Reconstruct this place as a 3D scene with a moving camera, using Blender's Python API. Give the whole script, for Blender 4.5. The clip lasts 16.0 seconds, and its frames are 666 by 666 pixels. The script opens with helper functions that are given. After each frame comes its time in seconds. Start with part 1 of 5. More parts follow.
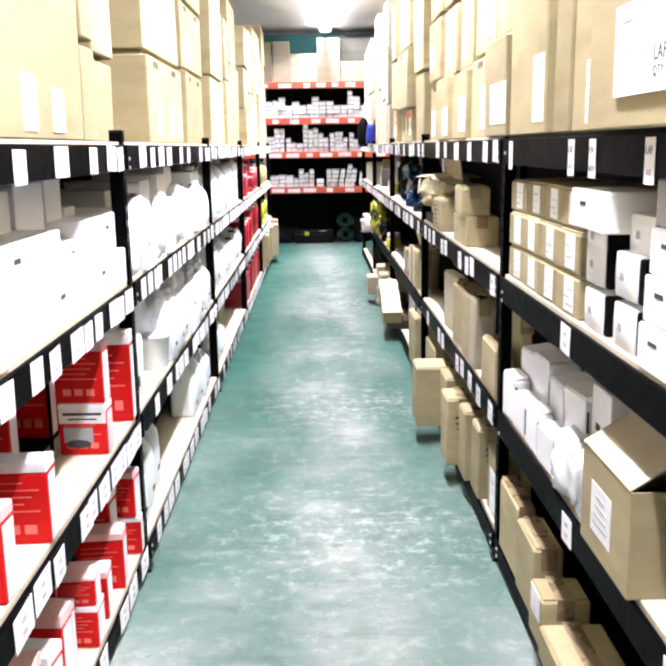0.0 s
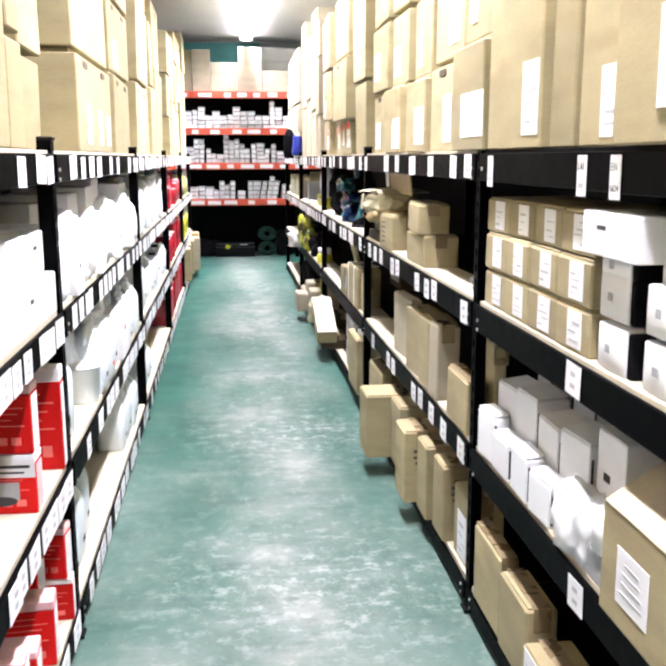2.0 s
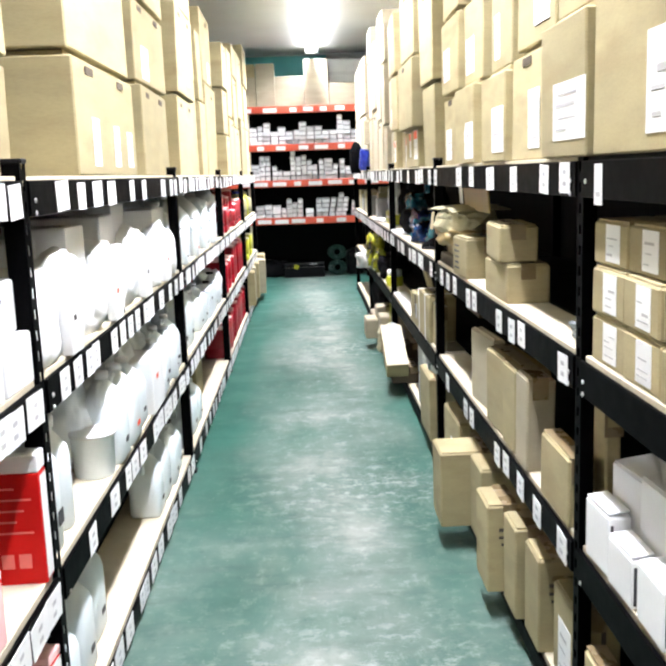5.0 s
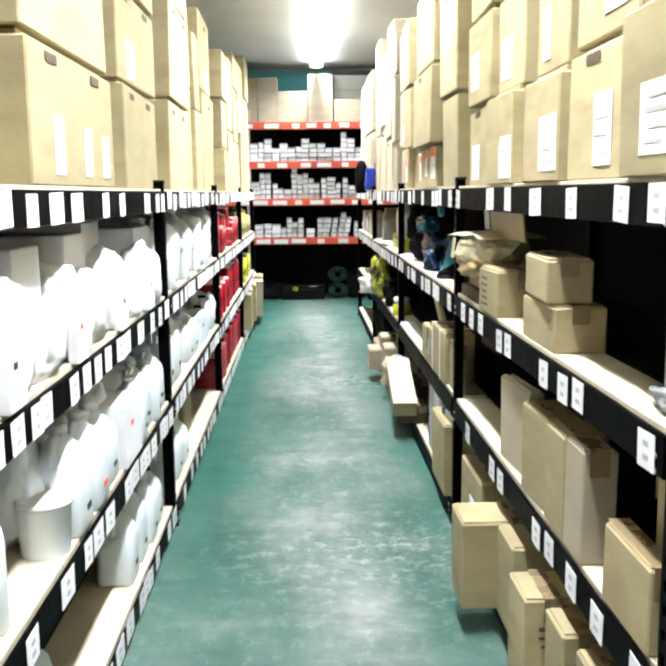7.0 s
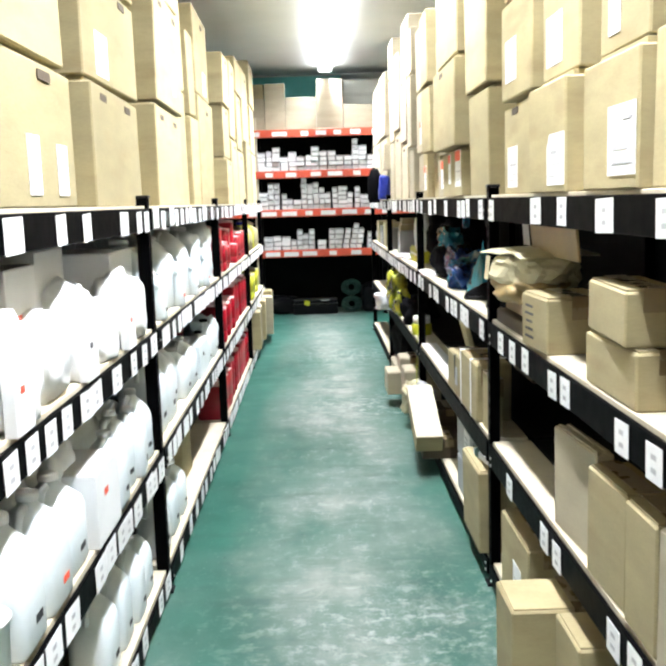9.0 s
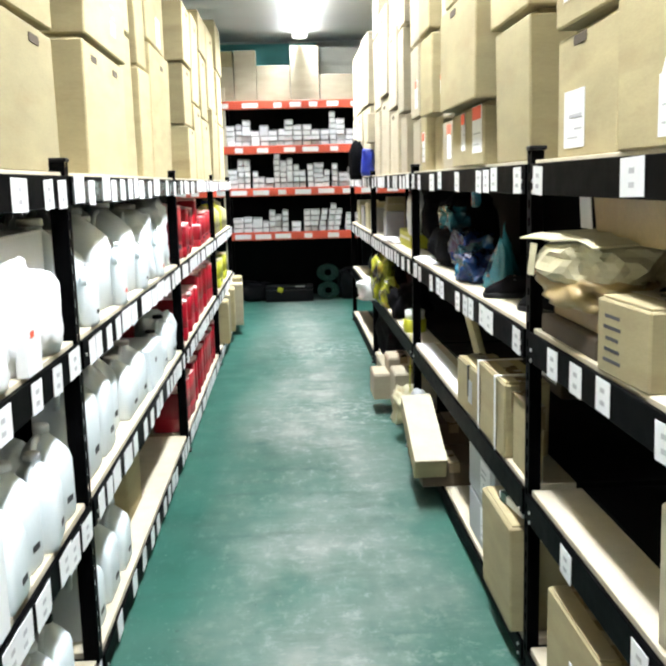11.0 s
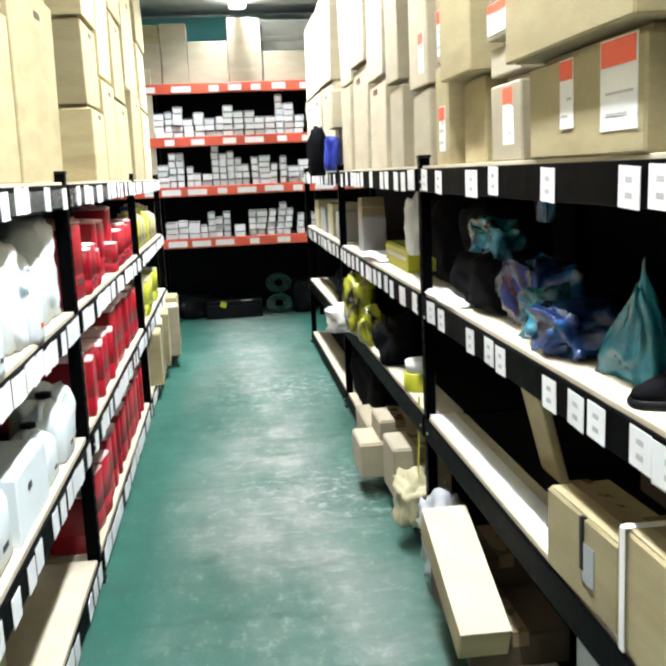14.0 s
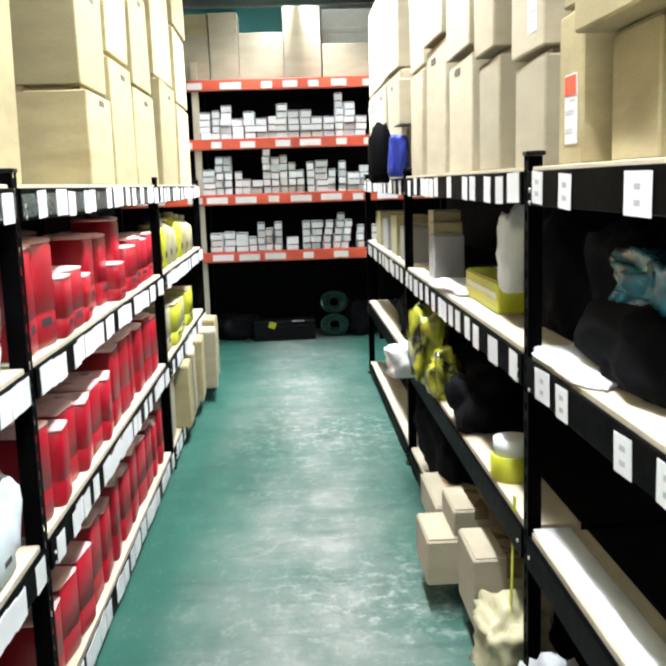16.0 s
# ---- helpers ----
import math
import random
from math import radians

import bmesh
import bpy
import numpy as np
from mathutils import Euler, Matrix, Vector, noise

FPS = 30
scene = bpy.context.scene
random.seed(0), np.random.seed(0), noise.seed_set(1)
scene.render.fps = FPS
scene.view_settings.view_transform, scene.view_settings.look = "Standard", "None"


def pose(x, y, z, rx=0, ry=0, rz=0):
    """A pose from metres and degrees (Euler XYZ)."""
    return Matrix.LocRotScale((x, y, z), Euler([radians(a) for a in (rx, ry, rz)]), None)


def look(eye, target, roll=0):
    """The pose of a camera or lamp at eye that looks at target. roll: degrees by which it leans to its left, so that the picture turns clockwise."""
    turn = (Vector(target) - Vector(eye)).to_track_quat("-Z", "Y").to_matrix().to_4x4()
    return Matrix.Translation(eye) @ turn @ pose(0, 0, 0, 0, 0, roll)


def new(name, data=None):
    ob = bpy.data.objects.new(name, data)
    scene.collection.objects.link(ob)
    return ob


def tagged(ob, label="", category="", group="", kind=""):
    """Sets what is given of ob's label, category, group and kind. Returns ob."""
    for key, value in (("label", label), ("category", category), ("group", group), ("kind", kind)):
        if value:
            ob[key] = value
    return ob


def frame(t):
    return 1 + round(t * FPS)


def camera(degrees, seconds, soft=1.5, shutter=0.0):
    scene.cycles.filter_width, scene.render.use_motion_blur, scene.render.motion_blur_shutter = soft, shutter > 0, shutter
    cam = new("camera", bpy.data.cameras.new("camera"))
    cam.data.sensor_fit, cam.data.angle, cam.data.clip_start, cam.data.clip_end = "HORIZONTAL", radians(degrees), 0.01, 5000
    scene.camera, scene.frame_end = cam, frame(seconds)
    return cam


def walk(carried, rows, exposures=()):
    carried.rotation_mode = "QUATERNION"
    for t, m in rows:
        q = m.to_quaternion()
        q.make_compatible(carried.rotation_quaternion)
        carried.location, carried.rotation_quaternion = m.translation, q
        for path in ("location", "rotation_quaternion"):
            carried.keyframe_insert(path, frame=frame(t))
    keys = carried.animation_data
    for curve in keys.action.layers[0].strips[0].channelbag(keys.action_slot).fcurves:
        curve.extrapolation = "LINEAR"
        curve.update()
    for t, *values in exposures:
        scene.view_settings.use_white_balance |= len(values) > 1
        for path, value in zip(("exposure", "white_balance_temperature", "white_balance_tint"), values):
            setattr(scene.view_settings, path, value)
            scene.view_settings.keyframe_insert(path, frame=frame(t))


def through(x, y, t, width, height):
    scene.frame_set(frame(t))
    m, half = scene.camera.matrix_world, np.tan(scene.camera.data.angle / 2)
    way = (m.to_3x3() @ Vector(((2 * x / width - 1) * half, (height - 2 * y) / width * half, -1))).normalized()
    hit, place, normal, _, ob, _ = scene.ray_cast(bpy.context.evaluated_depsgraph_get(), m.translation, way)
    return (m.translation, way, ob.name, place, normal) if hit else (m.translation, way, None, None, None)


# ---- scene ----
cam = camera(40.1, 16.0, soft=2.8)
PATH = [
    (0, (0.003, -1.716, 1.533), (0.033, 0.244, 1.133), -0.9),
    (0.5, (-0.023, -1.639, 1.523), (0.006, 0.314, 1.094), -0.3),
    (1, (-0.073, -1.508, 1.53), (0.055, 0.443, 1.11), -0.4),
    (1.5, (-0.122, -1.437, 1.534), (0.041, 0.522, 1.165), -0.2),
    (2, (-0.135, -1.373, 1.537), (0.085, 0.578, 1.16), -0.1),
    (2.5, (-0.087, -1.252, 1.538), (0.07, 0.713, 1.2), -1.3),
    (3, (-0.023, -1.134, 1.546), (0.074, 0.832, 1.189), -1.4),
    (3.5, (0.003, -1.06, 1.543), (0.041, 0.909, 1.193), -1.6),
    (6, (-0.01, -0.415, 1.541), (0.047, 1.555, 1.202), -2.3),
    (6.5, (0.028, -0.292, 1.539), (0.048, 1.683, 1.223), -2.0),
    (7, (-0.027, -0.142, 1.535), (0.033, 1.834, 1.232), -0.6),
    (7.5, (-0.114, 0.006, 1.548), (0.015, 1.982, 1.267), -0.6),
    (8, (-0.132, 0.117, 1.543), (0.019, 2.09, 1.247), -0.9),
    (8.5, (-0.077, 0.268, 1.541), (0.016, 2.246, 1.26), -1.6),
    (9, (-0.007, 0.444, 1.554), (0.022, 2.423, 1.269), -1.8),
    (11.5, (-0.057, 1.637, 1.508), (0.09, 3.604, 1.179), -1.2),
    (12, (-0.086, 1.919, 1.533), (0.147, 3.881, 1.219), -1.9),
    (12.5, (-0.047, 2.218, 1.518), (0.112, 4.177, 1.147), -2.8),
    (13, (-0.013, 2.489, 1.535), (0.103, 4.453, 1.177), -1.5),
    (13.5, (-0.062, 2.795, 1.533), (0.164, 4.747, 1.163), -1.9),
    (14, (-0.072, 3.03, 1.552), (0.143, 4.988, 1.205), -2.6),
    (14.5, (0.018, 3.335, 1.553), (0.109, 5.312, 1.268), -4.1),
    (15, (0.069, 3.547, 1.544), (0.157, 5.518, 1.216), -3.1),
    (15.5, (0.035, 3.858, 1.539), (0.192, 5.827, 1.221), -1.5),
    (16, (0.049, 4.113, 1.535), (0.133, 6.085, 1.212), -1.9),
]
walk(cam, [(t, look(eye, target, roll)) for t, eye, target, roll in PATH],
     exposures=[(0, 0.24, 6500, 24), (3.5, 0.02, 6500, 20), (6.5, -0.05, 6500, 12), (9, -0.07, 6500, 11), (12, -0.25, 6500, 8), (16, -0.22, 6500, 9)])

# ---- light ----
FACE = 0.65                    # front of the racks, left and right of the aisle's middle line
CEIL = 3.38
WALL_Y, BACK_Y, SIDE_X = 14.0, -5.0, 3.0

world = bpy.data.worlds.new("world")
scene.world = world
world.use_nodes = True
world.node_tree.nodes["Background"].inputs["Color"].default_value = (0.9, 0.95, 1.0, 1)
world.node_tree.nodes["Background"].inputs["Strength"].default_value = 0.004
scene.view_settings.exposure = 0.0
LAMP_X = 0.18
LAMP_Y = (-3.4, -0.6, 2.2, 5.0, 7.8, 10.2, 12.0)
LAMP_W = 74.0
UP_W = 90.0
LAMP_DROP = 0.095            # the fittings hang just under the ceiling


# ---- materials ----
def shader(name, color, rough=0.6, metal=0.0, vary=0.12, scale=9.0, bump=0.15, dirt=0.0, dirt_color=(0.1, 0.08, 0.06), spec=0.5, stretch=(1, 1, 1), each=0.08, fine=90.0, through=0.0):
    m = bpy.data.materials.new(name)
    m.use_nodes = True
    nt = m.node_tree
    n, l = nt.nodes, nt.links
    b = n["Principled BSDF"]
    co = n.new("ShaderNodeTexCoord")
    mp = n.new("ShaderNodeMapping")
    mp.inputs["Scale"].default_value = stretch
    l.new(co.outputs["Object"], mp.inputs["Vector"])
    info = n.new("ShaderNodeObjectInfo")
    add = n.new("ShaderNodeVectorMath")
    add.operation = "ADD"
    l.new(mp.outputs["Vector"], add.inputs[0])
    mul = n.new("ShaderNodeMath")
    mul.operation = "MULTIPLY"
    mul.inputs[1].default_value = 37.0
    l.new(info.outputs["Random"], mul.inputs[0])
    l.new(mul.outputs[0], add.inputs[1])
    big = n.new("ShaderNodeTexNoise")
    big.inputs["Scale"].default_value = scale
    big.inputs["Detail"].default_value = 5
    small = n.new("ShaderNodeTexNoise")
    small.inputs["Scale"].default_value = fine
    small.inputs["Detail"].default_value = 3
    l.new(add.outputs[0], big.inputs["Vector"])
    l.new(add.outputs[0], small.inputs["Vector"])
    mixv = n.new("ShaderNodeMath")
    mixv.operation = "MULTIPLY_ADD"
    l.new(small.outputs["Fac"], mixv.inputs[0])
    mixv.inputs[1].default_value = 0.4
    l.new(big.outputs["Fac"], mixv.inputs[2])
    hsv = n.new("ShaderNodeHueSaturation")
    hsv.inputs["Color"].default_value = (*color, 1)
    rng = n.new("ShaderNodeMapRange")
    rng.inputs["From Min"].default_value, rng.inputs["From Max"].default_value = 0.4, 1.0
    rng.inputs["To Min"].default_value, rng.inputs["To Max"].default_value = 1 - vary, 1 + vary
    l.new(mixv.outputs[0], rng.inputs["Value"])
    one = n.new("ShaderNodeMath")
    one.operation = "MULTIPLY_ADD"
    l.new(info.outputs["Random"], one.inputs[0])
    one.inputs[1].default_value, one.inputs[2].default_value = 2 * each, 1 - each
    val = n.new("ShaderNodeMath")
    val.operation = "MULTIPLY"
    l.new(rng.outputs[0], val.inputs[0])
    l.new(one.outputs[0], val.inputs[1])
    l.new(val.outputs[0], hsv.inputs["Value"])
    out = hsv.outputs["Color"]
    if dirt:
        d = n.new("ShaderNodeTexNoise")
        d.inputs["Scale"].default_value = 3.1
        d.inputs["Detail"].default_value = 8
        l.new(add.outputs[0], d.inputs["Vector"])
        r = n.new("ShaderNodeMapRange")
        r.inputs["From Min"].default_value, r.inputs["From Max"].default_value = 0.52, 0.72
        r.inputs["To Max"].default_value = dirt
        l.new(d.outputs["Fac"], r.inputs["Value"])
        mx = n.new("ShaderNodeMix")
        mx.data_type = "RGBA"
        l.new(r.outputs[0], mx.inputs["Factor"])
        l.new(out, mx.inputs["A"])
        mx.inputs["B"].default_value = (*dirt_color, 1)
        out = mx.outputs["Result"]
    l.new(out, b.inputs["Base Color"])
    b.inputs["Metallic"].default_value = metal
    b.inputs["Specular IOR Level"].default_value = spec
    rr = n.new("ShaderNodeMapRange")
    rr.inputs["To Min"].default_value, rr.inputs["To Max"].default_value = max(0.03, rough - 0.1), min(1, rough + 0.1)
    l.new(big.outputs["Fac"], rr.inputs["Value"])
    l.new(rr.outputs[0], b.inputs["Roughness"])
    if through:
        b.inputs["Transmission Weight"].default_value = through
    if bump:
        bp = n.new("ShaderNodeBump")
        bp.inputs["Strength"].default_value = bump
        bp.inputs["Distance"].default_value = 0.004
        l.new(mixv.outputs[0], bp.inputs["Height"])
        l.new(bp.outputs["Normal"], b.inputs["Normal"])
    return m


def glow(name, color, strength):
    m = bpy.data.materials.new(name)
    m.use_nodes = True
    b = m.node_tree.nodes["Principled BSDF"]
    b.inputs["Base Color"].default_value = (*color, 1)
    b.inputs["Emission Color"].default_value = (*color, 1)
    b.inputs["Emission Strength"].default_value = strength
    return m


def film_material(name, colors):
    """Thin crumpled plastic film; blue bags get dark folds and pale highlights as colour."""
    m = bpy.data.materials.new(name)
    m.use_nodes = True
    n, l = m.node_tree.nodes, m.node_tree.links
    b = n["Principled BSDF"]
    co = n.new("ShaderNodeTexCoord")
    t = n.new("ShaderNodeTexNoise")
    t.inputs["Scale"].default_value, t.inputs["Detail"].default_value, t.inputs["Distortion"].default_value = 5.0, 4.0, 0.6
    l.new(co.outputs["Object"], t.inputs["Vector"])
    r = n.new("ShaderNodeValToRGB")
    for k, c in enumerate(colors):
        e = r.color_ramp.elements[k] if k < 2 else r.color_ramp.elements.new(0.5)
        e.color = (*c, 1)
    for e, p in zip(r.color_ramp.elements, (0.36, 0.50, 0.60, 0.68)):
        e.position = p
    for k, c in enumerate(colors):
        r.color_ramp.elements[k].color = (*c, 1)
    l.new(t.outputs["Fac"], r.inputs["Fac"])
    l.new(r.outputs["Color"], b.inputs["Base Color"])
    b.inputs["Roughness"].default_value = 0.2
    bp = n.new("ShaderNodeBump")
    bp.inputs["Strength"].default_value, bp.inputs["Distance"].default_value = 0.5, 0.006
    l.new(t.outputs["Fac"], bp.inputs["Height"])
    l.new(bp.outputs["Normal"], b.inputs["Normal"])
    return m


def floor_paint():
    m = bpy.data.materials.new("worn_green_floor_paint")
    m.use_nodes = True
    nt = m.node_tree
    n, l = nt.nodes, nt.links
    b = n["Principled BSDF"]
    co = n.new("ShaderNodeTexCoord")

    def noise_at(scale, stretch, detail=6, rough=0.6):
        mp = n.new("ShaderNodeMapping")
        mp.inputs["Scale"].default_value = stretch
        l.new(co.outputs["Object"], mp.inputs["Vector"])
        t = n.new("ShaderNodeTexNoise")
        t.inputs["Scale"].default_value, t.inputs["Detail"].default_value, t.inputs["Roughness"].default_value = scale, detail, rough
        l.new(mp.outputs[0], t.inputs["Vector"])
        return t.outputs["Fac"]

    def ramp(src, a, c, lo=0.0, hi=1.0):
        r = n.new("ShaderNodeMapRange")
        r.inputs["From Min"].default_value, r.inputs["From Max"].default_value = a, c
        r.inputs["To Min"].default_value, r.inputs["To Max"].default_value = lo, hi
        l.new(src, r.inputs["Value"])
        return r.outputs[0]

    def math2(op, a, c):
        k = n.new("ShaderNodeMath")
        k.operation = op
        for i, v in enumerate((a, c)):
            if isinstance(v, float):
                k.inputs[i].default_value = v
            else:
                l.new(v, k.inputs[i])
        return k.outputs[0]

    def mix(fac, a, c):
        x = n.new("ShaderNodeMix")
        x.data_type = "RGBA"
        l.new(fac, x.inputs["Factor"])
        for key, v in (("A", a), ("B", c)):
            if isinstance(v, tuple):
                x.inputs[key].default_value = (*v, 1)
            else:
                l.new(v, x.inputs[key])
        return x.outputs["Result"]

    sep = n.new("ShaderNodeSeparateXYZ")
    l.new(co.outputs["Object"], sep.inputs[0])
    away = math2("ABSOLUTE", math2("SUBTRACT", sep.outputs["X"], 0.1), 0.0)
    lane = ramp(away, 0.12, 0.60, 1.0, 0.0)                       # the trodden lane
    patches = ramp(noise_at(1.5, (1.3, 0.6, 1)), 0.36, 0.58)
    streaks = ramp(noise_at(2.4, (0.7, 1.3, 1), 7, 0.6), 0.40, 0.66)
    chips = ramp(noise_at(12.0, (1.3, 0.6, 1), 9, 0.75), 0.56, 0.64)
    specks = ramp(noise_at(60.0, (1, 1, 1), 3), 0.66, 0.72)
    early = ramp(sep.outputs["Y"], 0.6, 4.5, 1.0, 0.0)             # the entrance end is worn most

    def spot(cx, cy, r):
        v = n.new("ShaderNodeVectorMath")
        v.operation = "DISTANCE"
        l.new(co.outputs["Object"], v.inputs[0])
        v.inputs[1].default_value = (cx, cy, 0)
        return ramp(v.outputs["Value"], 0.1 * r, r, 1.0, 0.0)

    scuff = math2("MAXIMUM", math2("MAXIMUM", spot(0.15, 1.7, 0.9), spot(0.32, 7.3, 0.7)), math2("MAXIMUM", spot(0.25, 3.6, 0.8), spot(0.3, 9.6, 0.8)))
    chips = math2("MAXIMUM", chips, math2("MULTIPLY", scuff, ramp(noise_at(15.0, (1.0, 0.7, 1), 10, 0.8), 0.50, 0.60)))
    patches = math2("MAXIMUM", patches, early)
    rubbed = ramp(noise_at(1.2, (1.3, 0.8, 1), 5), 0.40, 0.58, 0.45, 1.0)
    wear = math2("MULTIPLY", math2("MAXIMUM", lane, math2("MULTIPLY", early, 0.8)), math2("MULTIPLY", math2("MULTIPLY", rubbed, ramp(patches, 0.0, 1.0, 0.4, 1.0)), ramp(streaks, 0.0, 1.0, 0.55, 1.0)))
    base = mix(ramp(noise_at(1.7, (1, 0.5, 1)), 0.3, 0.7), (0.013, 0.066, 0.048), (0.030, 0.108, 0.082))
    base = mix(ramp(streaks, 0.3, 1.0, 0.0, 0.25), base, (0.072, 0.135, 0.112))
    worn = mix(wear, base, (0.275, 0.285, 0.262))
    worn = mix(math2("MULTIPLY", chips, math2("MAXIMUM", ramp(lane, 0.0, 1.0, 0.05, 0.22), math2("MULTIPLY", scuff, 0.34))), worn, (0.36, 0.385, 0.365))
    grit = ramp(noise_at(13.0, (0.9, 1.1, 1), 9, 0.7), 0.52, 0.62)
    dents = ramp(noise_at(8.0, (0.9, 1.2, 1), 8, 0.68), 0.54, 0.64)
    rough_lane = math2("MULTIPLY", math2("MAXIMUM", scuff, math2("MULTIPLY", wear, 0.7)), 0.66)
    worn = mix(math2("MULTIPLY", dents, rough_lane), worn, (0.10, 0.13, 0.115))
    worn = mix(math2("MULTIPLY", grit, math2("MULTIPLY", rough_lane, 0.8)), worn, (0.40, 0.42, 0.395))
    worn = mix(math2("MULTIPLY", specks, 0.3), worn, (0.34, 0.36, 0.34))
    worn = mix(ramp(noise_at(23.0, (1, 1, 1), 5), 0.66, 0.74, 0.0, 0.5), worn, (0.026, 0.05, 0.042))
    scratch = ramp(noise_at(7.0, (9.0, 0.6, 1), 4, 0.7), 0.70, 0.76, 0.0, 0.35)
    worn = mix(math2("MULTIPLY", scratch, lane), worn, (0.37, 0.395, 0.375))
    worn = mix(ramp(noise_at(3.4, (0.6, 2.4, 1), 5, 0.6), 0.54, 0.68, 0.0, 0.32), worn, (0.03, 0.066, 0.054))
    l.new(worn, b.inputs["Base Color"])
    l.new(ramp(math2("ADD", wear, streaks), 0.0, 1.6, 0.5, 0.8), b.inputs["Roughness"])
    b.inputs["Specular IOR Level"].default_value = 0.10
    bp = n.new("ShaderNodeBump")
    bp.inputs["Strength"].default_value, bp.inputs["Distance"].default_value = 0.08, 0.002
    l.new(math2("ADD", chips, noise_at(40.0, (1, 1, 1), 4)), bp.inputs["Height"])
    l.new(bp.outputs[0], b.inputs["Normal"])
    return m


